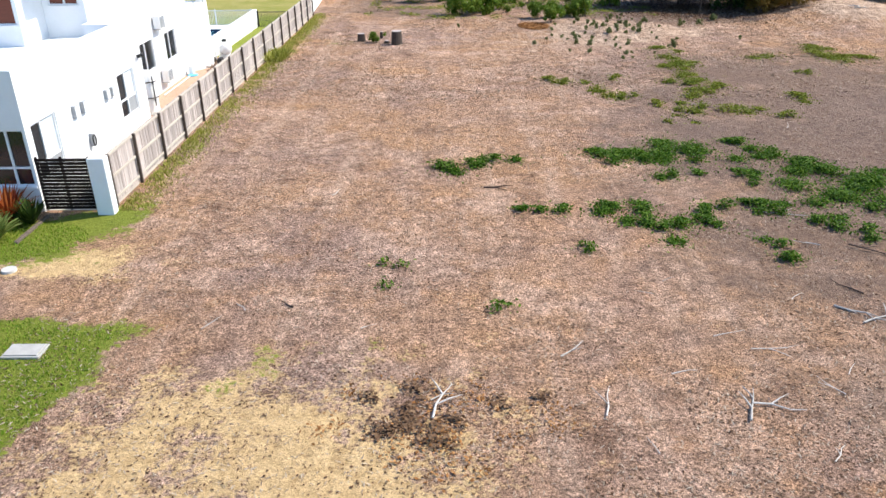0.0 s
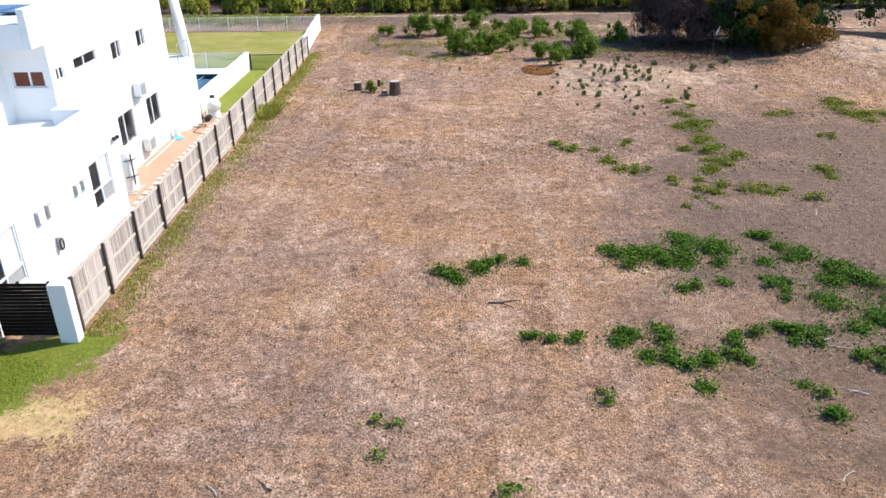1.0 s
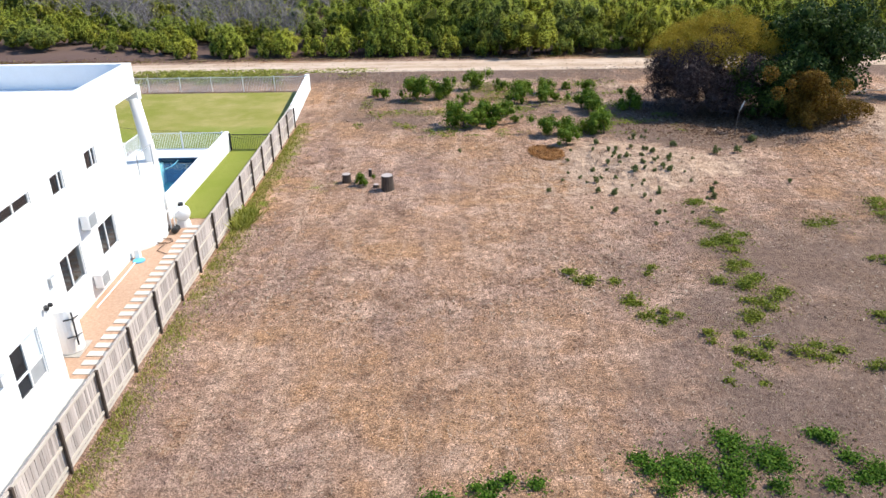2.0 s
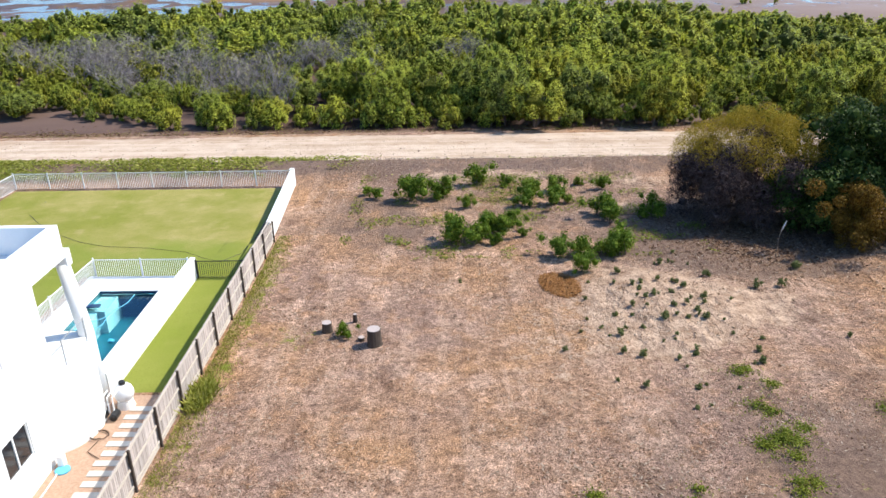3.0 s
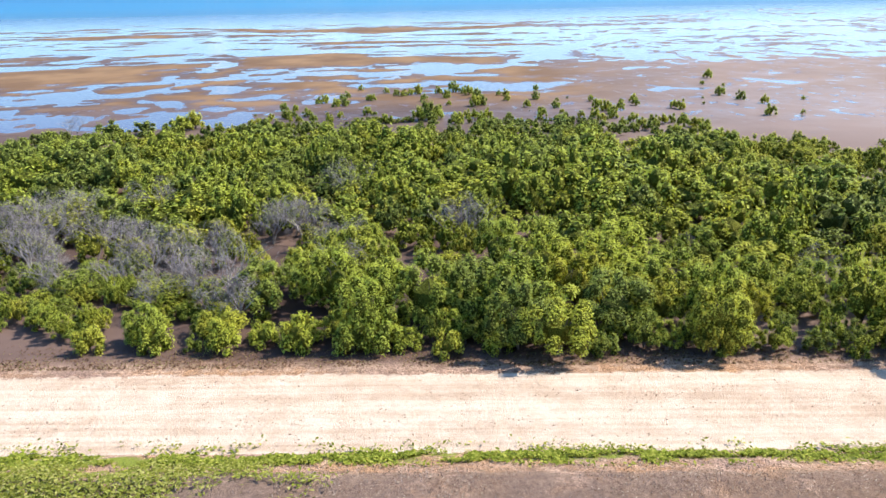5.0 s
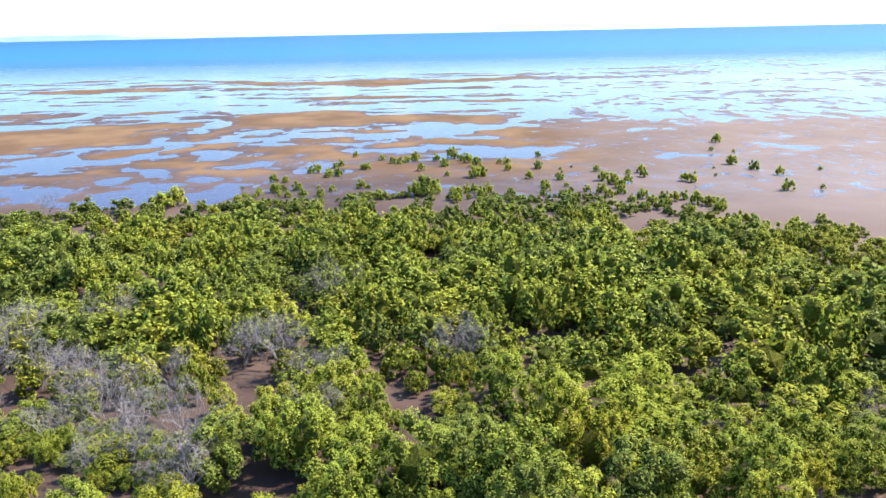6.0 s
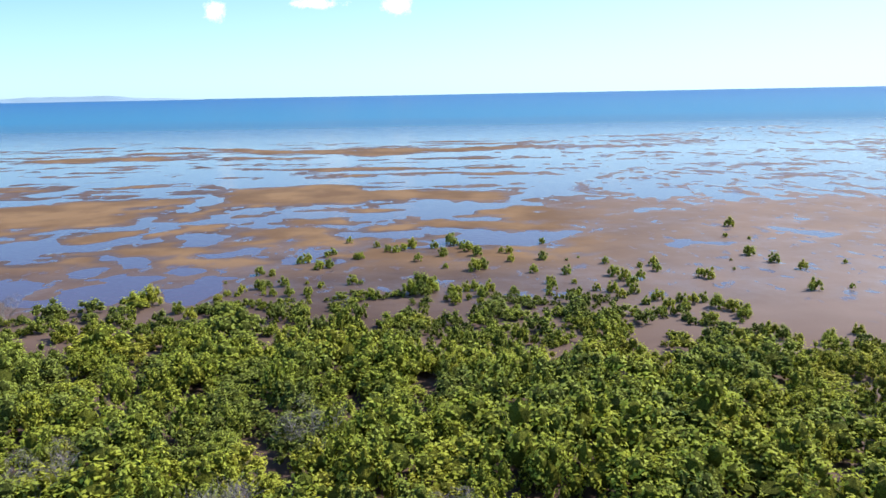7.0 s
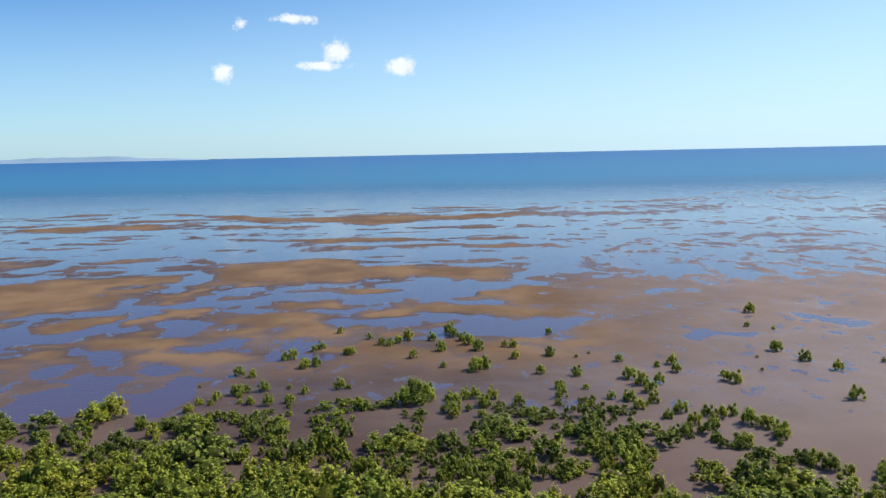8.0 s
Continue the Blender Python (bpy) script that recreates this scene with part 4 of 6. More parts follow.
# slatted gate and its pillar
gate = thing("slatted_gate", "dark stained horizontal slat gate beside the house", "gate", (-11.9, 22.95, 0))
for k in range(15):
    part("slat", boxes((-12.85, 22.92, 0.12 + 0.112 * k, -11.16, 22.95, 0.214 + 0.112 * k)), DARK_WOOD, gate)
for x in (-12.86, -12.1, -11.25):
    part("upright", boxes((x, 22.952, 0.08, x + 0.07, 23.0, 1.82)), DARK_WOOD, gate)
pillar = thing("gate_pillar", "white rendered pillar at the fence end", "pillar", (-10.85, 22.95, 0))
part("shaft", boxes((-11.14, 22.7, -0.1, -10.62, 23.05, 1.84), bevel=0.012), RENDER, pillar)


# ---- fences ----
def fence_x(y):
    return -10.85 - 0.005 * (y - 23) - (0.006 * max(0, y - 56))


timber_fence = thing("timber_fence", "weathered grey-brown timber paling fence with dark posts", "fence", (-10.85, 43, 0))
POSTS = [23.35] + [25.54 + 2.5 * k for k in range(16)]
for y in POSTS:
    x, g = fence_x(y), ground_at(-10.6, y)
    top = g + 1.76 if y < 58 else g + 1.76 - 0.07 * (y - 58)
    p = part("post", boxes((x + 0.03, y - 0.045, g - 0.2, x + 0.125, y + 0.045, top), bevel=0.008), POST, timber_fence, "dark hardwood post")
for y0, y1 in zip(POSTS, POSTS[1:]):
    g = ground_at(-10.6, (y0 + y1) / 2)
    x = fence_x((y0 + y1) / 2)
    for z in (0.22, 0.92, 1.64):
        part("rail", boxes((x + 0.008, y0 + 0.058, g + z, x + 0.05, y1 - 0.058, g + z + 0.09)), RAIL, timber_fence, "pale rail")
    part("plinth", boxes((x - 0.02, y0 + 0.06, g - 0.12, x + 0.004, y1 - 0.06, g + 0.10)), RAIL, timber_fence)
board = None
rest = bmesh.new()
rng = random.Random(3)
count = 0
for y0, y1 in zip(POSTS, POSTS[1:]):
    n = round((y1 - y0) / 0.125)
    for k in range(n):
        y = y0 + (k + 0.5) * (y1 - y0) / n
        x, g = fence_x(y) - 0.012 + rng.uniform(-0.006, 0.006), ground_at(-10.6, y)
        h = (1.74 if y < 58 else 1.74 - 0.07 * (y - 58)) + rng.uniform(-0.015, 0.012)
        if count < 296:
            if board is None:
                board = part("paling", boxes((-0.009, -0.056, 0, 0.009, 0.056, 1.0)), PALING, timber_fence)
                o = board
            else:
                o = board.copy()
                scene.collection.objects.link(o)
            o.matrix_parent_inverse = timber_fence.matrix_basis.inverted()
            o.location, o.scale, o.rotation_euler = (x, y, g + 0.08), (1, 1, h - 0.08), (rng.uniform(-0.006, 0.006), 0, rng.uniform(-0.03, 0.03))
            count += 1
        else:
            add_box(rest, x - 0.009, y - 0.056, g + 0.08, x + 0.009, y + 0.056, g + h)
tagged(part("far_palings", rest, PALING, timber_fence), kind="stuff")

end_wall = thing("white_end_wall", "low white rendered boundary wall beyond the timber fence", "wall", (-11.6, 68.5, -0.4))
bm = bmesh.new()
pts = [(-11.30, 63.15, 1.05), (-12.0, 74.1, 0.95)]
vs = []
for x, y, top in pts:
    for dx in (-0.12, 0.12):
        vs += [bm.verts.new((x + dx, y, -0.9)), bm.verts.new((x + dx, y, top))]
for q in ((0, 1, 3, 2), (4, 6, 7, 5), (0, 4, 5, 1), (2, 3, 7, 6), (1, 5, 7, 3)):
    bm.faces.new([vs[i] for i in q])
bmesh.ops.recalc_face_normals(bm, faces=bm.faces)
part("wall", bm, RENDER, end_wall)
part("pier", boxes((-12.2, 74.0, -0.9, -11.85, 74.35, 1.0), bevel=0.01), RENDER, end_wall)


def picket_fence(name, label, p0, p1, z0, z1, m, post_step, picket_step=0.11, base=False):
    """A metal picket fence between two points: posts, two rails and pickets."""
    p0, p1 = Vector(p0), Vector(p1)
    d = p1 - p0
    length = d.length
    turn = Matrix.Translation(p0.to_3d()) @ Matrix.Rotation(math.atan2(d.y, d.x), 4, "Z")
    f = thing(name, label, "fence", (p0.x, p0.y, z0))

    def piece(pname, rows, bevel=0.0):
        bm = boxes(*rows, bevel=bevel)
        bm.transform(turn)
        return part(pname, bm, m, f)

    n = max(1, round(length / post_step))
    for k in range(n + 1):
        u = length * k / n
        piece("post", [(u - 0.035, -0.035, z0 - 0.3, u + 0.035, 0.035, z1 + 0.06)])
    for z in (z0 + 0.08, z1 - 0.06):
        piece("rail", [(0, -0.018, z, length, 0.018, z + 0.045)])
    step = length / max(1, round(length / picket_step))
    first_picket, u = None, step / 2
    while u < length:
        if min(abs(u - length * k / n) for k in range(n + 1)) > 0.05:
            if first_picket is None:
                bm = boxes((-0.012, -0.012, z0 + 0.126, 0.012, 0.012, z1 - 0.062))
                first_picket = o = part("picket", bm, m, f)
            else:
                o = first_picket.copy()
                scene.collection.objects.link(o)
            o.matrix_basis = turn @ Matrix.Translation((u, 0, 0))
        u += step
    if base:
        piece("kerb", [(0, -0.08, z0 - 0.4, length, 0.08, z0 + 0.02)])
    return f


picket_fence("white_picket_fence", "white metal picket fence behind the lawn", (-33.1, 74.2), (-12.2, 74.2), -0.5, 0.88, WHITE_METAL, 2.6, 0.13)
picket_fence("white_picket_fence", "white metal picket fence along the lawn side", (-33.1, 74.2), (-34.6, 50.0), -0.45, 0.85, WHITE_METAL, 2.6, 0.13)
picket_fence("pool_fence", "white metal pool fence behind the pool", (-19.85, 57.95), (-14.6, 57.95), -0.22, 1.02, WHITE_METAL, 2.6, 0.11)
picket_fence("pool_fence", "white metal pool fence beside the deck", (-19.85, 57.95), (-20.3, 46.4), -0.15, 1.05, WHITE_METAL, 2.4, 0.11)
picket_fence("black_gate", "black metal picket gate panel across the grass strip", (-14.15, 57.95), (-11.35, 57.95), -0.25, 0.88, BLACK_METAL, 1.9, 0.11)

# ---- pool ----
pool = thing("swimming_pool", "in-ground pool with teal water and navy tiles", "pool", (-17, 52, 0))
PX0, PX1, PY0, PY1 = -18.85, -15.7, 47.2, 56.1
part("floor", boxes((PX0, PY0, -1.75, PX1, PY1, -1.6)), POOL_TILE, pool, "teal pool floor")
part("side", boxes((PX0 - 0.1, PY0, -1.6, PX0, PY1, -0.05)), POOL_TILE, pool)
part("side", boxes((PX1, PY0, -1.6, PX1 + 0.1, PY1, -0.05)), POOL_DARK, pool, "navy tiled side")
part("side", boxes((PX0, PY1, -1.6, PX1, PY1 + 0.1, -0.05)), POOL_DARK, pool, "navy tiled end")
part("side", boxes((PX0, PY0 - 0.1, -1.6, PX1, PY0, -0.05)), POOL_TILE, pool)
part("bench", boxes((PX0 + 0.004, 54.3, -1.6, -17.9, 56.09, -0.34), (PX0 + 0.004, 52.6, -1.6, -18.3, 54.29, -0.42)), surf("pale_pool_step", (0.30, 0.42, 0.45), (0.36, 0.48, 0.51), 2.0, 0.5, 0.05, 0.001), pool, "pale underwater step")
s = Nodes("pool_water")
s.set(Base_Color=(0.55, 0.88, 0.93, 1), Roughness=0.03, IOR=1.33, Transmission_Weight=1.0)
s.bump(s.noise(2.2, s.where(), 2), 0.12, 0.05)
surface = part("water", boxes((PX0 + 0.003, PY0 + 0.003, -0.26, PX1 - 0.003, PY1 - 0.003, -0.2)), s.m, pool, "clear teal water")
surface.visible_shadow = False
part("skimmer", boxes((-18.82, 54.35, -0.11, -18.2, 54.7, -0.06)), POOL_DARK, pool)
coping = lambda *r: part("coping", boxes(r, bevel=0.01), RENDER, pool, "white deck paving")
coping(PX1 + 0.004, 46.3, -0.3, -14.55, 57.9, 0.0)
coping(-20.2, 46.3, -0.3, PX0 - 0.004, 57.9, 0.0)
coping(PX0 - 0.002, PY1 + 0.004, -0.3, PX1 + 0.002, 57.9, -0.002)
coping(PX0 - 0.002, 46.3, -0.3, PX1 + 0.002, PY0 - 0.004, -0.002)
pool_wall = thing("pool_wall", "white rendered wall between pool deck and grass", "wall", (-14.35, 52, 0))
part("wall", boxes((-14.5, 46.4, -0.6, -14.2, 58.1, 1.02), bevel=0.012), RENDER, pool_wall)
cleaner = thing("pool_cleaner", "pale blue pool cleaner hose floating on water", "pool cleaner", (-17.2, 53, -0.2))
part("hose", tube([(-16.9, 55.9, -0.12), (-16.95, 55.0, -0.16), (-17.3, 54.2, -0.16), (-17.5, 53.4, -0.16), (-18.2, 52.6, -0.16), (-18.5, 51.9, -0.16), (-18.2, 51.4, -0.16), (-17.6, 51.9, -0.16), (-17.3, 52.7, -0.16), (-17.35, 53.5, -0.16)], [0.02] * 10, 7), PLASTIC_BLUE, cleaner, shade=True)
part("head", boxes((-17.55, 53.25, -1.58, -17.25, 53.5, -1.44), bevel=0.04), PLASTIC_BLUE, cleaner)

# ---- lawns ----
def lawn_sheet(name, label, x0, x1, y0, y1, nx=24, ny=24):
    xs, ys = np.linspace(x0, x1, nx), np.linspace(y0, y1, ny)
    gx, gy = np.meshgrid(xs, ys)
    z = land_z(gx - 0 * gx, gy) + 0.05 + 0.02 * fbm(gx / 2, gy / 2, 61)
    z[0, :] -= 0.25
    z[-1, :] -= 0.25
    z[:, 0] -= 0.25
    z[:, -1] -= 0.25
    i = np.arange(nx * ny).reshape(ny, nx)
    q = np.stack([i[:-1, :-1], i[:-1, 1:], i[1:, 1:], i[1:, :-1]], -1).reshape(-1, 4)
    me = mesh_from(name, np.stack([gx, gy, z], -1).reshape(-1, 3), q.ravel(), np.arange(len(q)) * 4)
    me.materials.append(LAWN)
    return tagged(new(name, me), label, "lawn", kind="structure")


lawn_sheet("lawn_back", "mown yellow-green back lawn", -33.3, -12.0, 57.8, 74.0, 40, 34)
lawn_sheet("lawn_side", "narrow mown grass strip beside the pool wall", -14.65, -10.7, 46.2, 64.0, 8, 30)
lawn_sheet("lawn_west", "mown grass beyond the pool deck", -34.5, -20.1, 44.0, 59.4, 16, 20)
line = thing("lawn_hose", "dark garden hose snaking over the lawn", "hose", (-20, 63, -0.2))
part("hose", tube([(x, y, ground_at(-5, y) + 0.10) for x, y in ((-29, 68.3), (-27.5, 66.6), (-25.1, 64.5), (-23.3, 63.3), (-21.3, 62.5), (-18.6, 62.2), (-16, 61.5), (-14.7, 60.6), (-13.5, 60.0), (-12.6, 61.2), (-12.3, 64), (-12.45, 68), (-12.5, 72.5))], [0.010] * 13, 5), PLASTIC_BLACK, line)


# ---- far coast ----
def far_hills():
    bm = bmesh.new()
    xs = np.linspace(-3400, -1500, 60)
    top = 4 + 46 * fbm(xs / 330, xs * 0, 95, 4) * smooth(-1500, -1900, xs) * smooth(-3400, -3000, xs)
    rows = [[bm.verts.new((float(x), 4700 + dy, WATER_Z - 1 + float(t) * k)) for x, t in zip(xs, top)] for dy, k in ((-60, 0), (0, 1), (150, 0))]
    for a, b in zip(rows, rows[1:]):
        for k in range(len(xs) - 1):
            bm.faces.new((a[k], a[k + 1], b[k + 1], b[k]))
    ob = part("far_hills", bm, surf("hazy_hills", (0.30, 0.42, 0.52), (0.34, 0.46, 0.56), 0.01, 0.95, 0.0, 0.01))
    return tagged(ob, "low hazy blue hills across the bay", "hills", kind="structure")


far_hills()


# ---- plants: tools ----
ICO = bmesh.new()
bmesh.ops.create_icosphere(ICO, subdivisions=1, radius=1.0)
ICO_V = np.array([v.co[:] for v in ICO.verts])
ICO_F = np.array([[v.index for v in f.verts] for f in ICO.faces])
ICO.free()


NONE = np.zeros((0, 4, 3))


def unit(v):
    return v / np.maximum(np.linalg.norm(v, axis=1, keepdims=True), 1e-9)


def leaf_quads(rs, centres, normals, size, slim=0.5, bend=0.15):
    """Diamond leaves at centres facing normals: an array of quads (n, 4, 3)."""
    n = len(centres)
    t = unit(np.cross(normals, rs.normal(size=(n, 3))))
    b = np.cross(normals, t)
    s = (size * rs.uniform(0.6, 1.35, n))[:, None]
    return np.stack([centres - b * s, centres + t * s * slim + normals * s * bend, centres + b * s, centres - t * s * slim + normals * s * bend], 1)


def lobes_cloud(rs, lobes, n, size, core=0.74, lift=0.25, slim=0.55, single=False, turn=0.7):
    """Leaves over a cluster of rounded clumps, with a dense heart in each clump. Returns leaf quads and heart triangles;
    single: three-cornered leaves, which join the triangles."""
    lobes = np.asarray(lobes, float)
    pick = rs.choice(len(lobes), n, p=lobes[:, 3] ** 2 / np.sum(lobes[:, 3] ** 2))
    d = unit(rs.normal(size=(n, 3)) + [0, 0, lift])
    c = lobes[pick, :3] + d * lobes[pick, 3:4] * rs.uniform(0.74, 1.12, (n, 1))
    nrm = unit(d + turn * rs.normal(size=(n, 3)) + [0, 0, 0.1])
    quads = leaf_quads(rs, c, nrm, size, slim)
    tris = [quads[:, [0, 1, 3]] + (quads[:, 2:3] - quads[:, 0:1]) * [[[-0.1], [0.25], [0.25]]]] if single else []
    if single:
        quads = quads[:0]
    if core:
        for x, y, z, r in lobes:
            v = ICO_V * (r * core) * rs.uniform(0.85, 1.12, (len(ICO_V), 1)) + [x, y, z]
            tris.append(v[ICO_F])
    return quads, (np.concatenate(tris) if tris else np.zeros((0, 3, 3)))


def cloud_mesh(name, quads, tris, m, tint_q=None, tint_t=None, heart=None):
    nq, nt = len(quads), len(tris)
    verts = np.concatenate([quads.reshape(-1, 3), tris.reshape(-1, 3)])
    starts = np.concatenate([np.arange(nq) * 4, nq * 4 + np.arange(nt) * 3])
    me = mesh_from(name, verts, np.arange(len(verts)), starts)
    if tint_q is not None:
        me.attributes.new("tint", "FLOAT", "POINT").data.foreach_set("value", np.concatenate([np.repeat(tint_q, 4), np.repeat(tint_t, 3)]).astype(np.float32))
    me.materials.append(m)
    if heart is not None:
        me.materials.append(SHADED_HEART_OF[m])
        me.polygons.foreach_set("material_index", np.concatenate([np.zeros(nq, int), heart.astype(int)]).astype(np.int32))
    return me


def child(name, me, parent, label=""):
    ob = new(name, me)
    ob.parent = parent
    if label:
        ob["label"] = label
    return ob


def bunch_relief(d, seed):
    """How far a bough's leaves reach in each direction: upright bunches and fine sprays."""
    bunch = vnoise(d[:, 0] * 2.1 + 9, d[:, 1] * 2.1 + d[:, 2] * 1.0 + 9, seed)
    spray = vnoise(d[:, 0] * 6 + 60, d[:, 1] * 6 + d[:, 2] * 3.0 + 60, seed + 5)
    return 0.72 + 0.38 * bunch + 0.16 * spray


def bough(rs, mid, axes, n, leaf, seed):
    """Leaf and heart triangles of one upright plume of leaves."""
    z = 1.0 - 1.6 * rs.rand(n) ** 1.1
    f = rs.uniform(0, 6.283, n)
    d = np.stack([np.sqrt(1 - z * z) * np.cos(f), np.sqrt(1 - z * z) * np.sin(f), z], 1)
    base = bunch_relief(d, seed)
    t1 = unit(np.cross(d, [0.31, 0.2, 0.93]))
    t2 = np.cross(d, t1)
    lean = sum(t * ((bunch_relief(d + 0.1 * t, seed) - base) / 0.1 / base)[:, None] for t in (t1, t2))
    reach = base * (0.84 + 0.20 * rs.rand(n) ** 0.7 + 0.18 * (rs.rand(n) < 0.12))
    nrm = unit(unit(d / axes * axes.mean() - 0.45 * lean + [0, 0, 0.85]) + 0.32 * rs.normal(size=(n, 3)))
    q = leaf_quads(rs, mid + d * axes * reach[:, None], nrm, leaf, 0.55)
    leaves = q[:, [0, 1, 3]] + (q[:, 2:3] - q[:, 0:1]) * [[[-0.1], [0.25], [0.25]]]
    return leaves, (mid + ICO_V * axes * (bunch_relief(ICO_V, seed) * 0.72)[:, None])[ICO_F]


def mangrove_crown(rs, height, radius, n, leaf, seed, boughs=17, low=0.30):
    """Leaf and heart triangles of a broad mangrove crown of many boughs with deep gaps, and which are heart."""
    tris, heart, rows = [], [], []
    for k in range(boughs):
        polar = math.acos(1 - (k + 0.5) / boughs * 1.45)
        a = k * 2.39996 + rs.uniform(-0.4, 0.4)
        r = radius * rs.uniform(0.72, 1.25) * 1.02 / math.sqrt(boughs)
        out = (radius - r * 0.8) * rs.uniform(0.80, 1.10) * math.sin(polar) ** 0.85
        up = height * (low + (1 - low) * (0.5 + 0.5 * math.cos(polar * 1.08))) - r * 1.5 + rs.uniform(-0.10, 0.08) * height
        rows.append((out * math.cos(a), out * math.sin(a), max(up, r * 0.9), r))
    total = sum(row[3] ** 2 for row in rows)
    for k, (x, y, z, r) in enumerate(rows):
        axes = np.array([r * rs.uniform(0.85, 1.15), r * rs.uniform(0.85, 1.15), r * rs.uniform(1.05, 1.5)])
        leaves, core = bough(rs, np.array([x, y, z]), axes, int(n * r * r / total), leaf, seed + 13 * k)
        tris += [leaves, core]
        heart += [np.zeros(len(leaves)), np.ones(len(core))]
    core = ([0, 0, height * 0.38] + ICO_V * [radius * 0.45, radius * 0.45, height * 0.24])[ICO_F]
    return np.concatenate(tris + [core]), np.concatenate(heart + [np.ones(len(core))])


def branch_mesh(seed, height, spread, levels, sides, m, start=0.09, forks=3, name="branches"):
    """A bare branching frame from one base, tapering to twigs."""
    r = random.Random(seed)
    bm = bmesh.new()

    def grow(p, d, length, rad, level):
        q = p + d * length * 0.5 + Vector((r.uniform(-1, 1), r.uniform(-1, 1), r.uniform(-0.3, 0.6))) * length * 0.07
        e = q + (d + Vector((r.uniform(-1, 1), r.uniform(-1, 1), 0.3)) * 0.22).normalized() * length * 0.5
        add_tube(bm, [p, q, e], [rad, rad * 0.82, rad * 0.6], sides, False)
        if level:
            for i in range(forks + (1 if level == levels else 0)):
                a = r.uniform(0, 6.28)
                nd = (d * 1.0 + Vector((math.cos(a), math.sin(a), r.uniform(-0.1, 0.5))) * spread).normalized()
                grow(q.lerp(e, r.uniform(0.2, 1.0)), nd, length * r.uniform(0.6, 0.85), rad * 0.55, level - 1)

    for i in range(r.randint(2, 4)):
        a = r.uniform(0, 6.28)
        grow(Vector((0.08 * math.cos(a), 0.08 * math.sin(a), -0.1)), Vector((math.cos(a) * 0.45, math.sin(a) * 0.45, 1)).normalized(), height * 0.42, start, levels)
    me = bpy.data.meshes.new(name)
    bm.to_mesh(me)
    bm.free()
    me.materials.append(m)
    return me


def trunk_mesh(seed, height, rad, m, stems=3):
    r = random.Random(seed)
    bm = bmesh.new()
    for i in range(stems):
        a = r.uniform(0, 6.28)
        lean = r.uniform(0.1, 0.3)
        pts = [(0.1 * math.cos(a), 0.1 * math.sin(a), -0.15)]
        for u in (0.35, 0.7, 1.0):
            pts.append((lean * u * height * math.cos(a) + r.uniform(-0.1, 0.1), lean * u * height * math.sin(a) + r.uniform(-0.1, 0.1), height * u))
        add_tube(bm, pts, [rad, rad * 0.75, rad * 0.5, rad * 0.2], 5)
    me = bpy.data.meshes.new("trunk")
    bm.to_mesh(me)
    bm.free()
    me.materials.append(m)
    return me


# ---- mangrove belt ----
def woods_back(x):
    """Seaward edge of the dense mangroves."""
    return float(np.interp(x, [-130, -77, -58, -49, -40, -21, -10, -1, 11, 22, 31, 40, 46, 57, 80, 130],
                           [204, 207, 210, 208, 217, 220, 218, 213, 217, 219, 214, 205, 195, 187, 185, 178])) + 1.5 * math.sin(x * 0.31)


def woods_front(x):
    """Landward edge, along the track; it draws back where the dead trees stand."""
    return float(np.interp(x, [-60, -46, -30, -12, 5, 25, 60], [111, 108.5, 104, 102, 101.2, 99.8, 99.3])) + 0.6 * math.sin(x * 0.6)


noise_at = lambda x, y, size, seed: float(fbm(np.array([x / size]), np.array([y / size]), seed)[0])
rs = np.random.RandomState(21)
GOLD_AT = [(11.6, 109.7, 7.4, 1.05), (45.7, 118.0, 6.6, 1.05), (26.5, 106.0, 5.0, 0.7)]
spots = []
for j, gy in enumerate(np.arange(101.0, 226, 4.8)):
    for gx in np.arange(-122, 132, 5.5):
        x, y = gx + rs.uniform(-1.8, 1.8) + (2.7 if j % 2 else 0), gy + rs.uniform(-1.6, 1.6)
        back = woods_back(x)
        if y < woods_front(x) or y > back or abs(x) > 0.62 * (y - 5) + 12:
            continue
        clump, gap = noise_at(x, y, 14, 78), noise_at(x, y, 9, 77)
        inward = min(1.0, max(0.0, (back - y) / (40.0 if x < -52 else 54.0)))
        open_left = x < -19 + 5 * math.sin(y * 0.2) and y < 130 - 0.1 * (x + 20)
        keep = (0.92 if open_left else 1.0) * min(1.0, 0.62 + 0.6 * inward)
        if gap < 0.36 + (0.10 if inward < 0.8 else 0):
            keep *= 0.5 if inward < 0.8 else 0.75
        if rs.rand() > keep or any(math.hypot(x - q[0], y - q[1]) < 3.2 for q in GOLD_AT):
            continue
        h = (5.6 + 7.0 * (clump - 0.47)) * rs.uniform(0.58, 1.30)
        wide = (1.04 + 1.6 * (clump - 0.47)) * rs.uniform(0.70, 1.30)
        if x > -14 and y < 110:
            h, wide = rs.uniform(5.6, 7.8), rs.uniform(0.85, 1.2)
        if open_left:
            h, wide = h * rs.uniform(0.45, 0.85), wide * rs.uniform(0.5, 0.85)
        size = 0.34 + 0.66 * inward
        spots.append((x, y, max(1.3, h * size), max(0.3, wide * (0.45 + 0.55 * inward))))
        for extra in range(5 if inward < 0.75 else 1 if rs.rand() < 0.65 else 0):
            k = rs.uniform(0.38, 0.75)
            spots.append((x + rs.uniform(-3.2, 3.2), min(y + rs.uniform(-2.6, 2.6), back), max(1.1, h * size * k), max(0.22, wide * size * k * 0.9)))
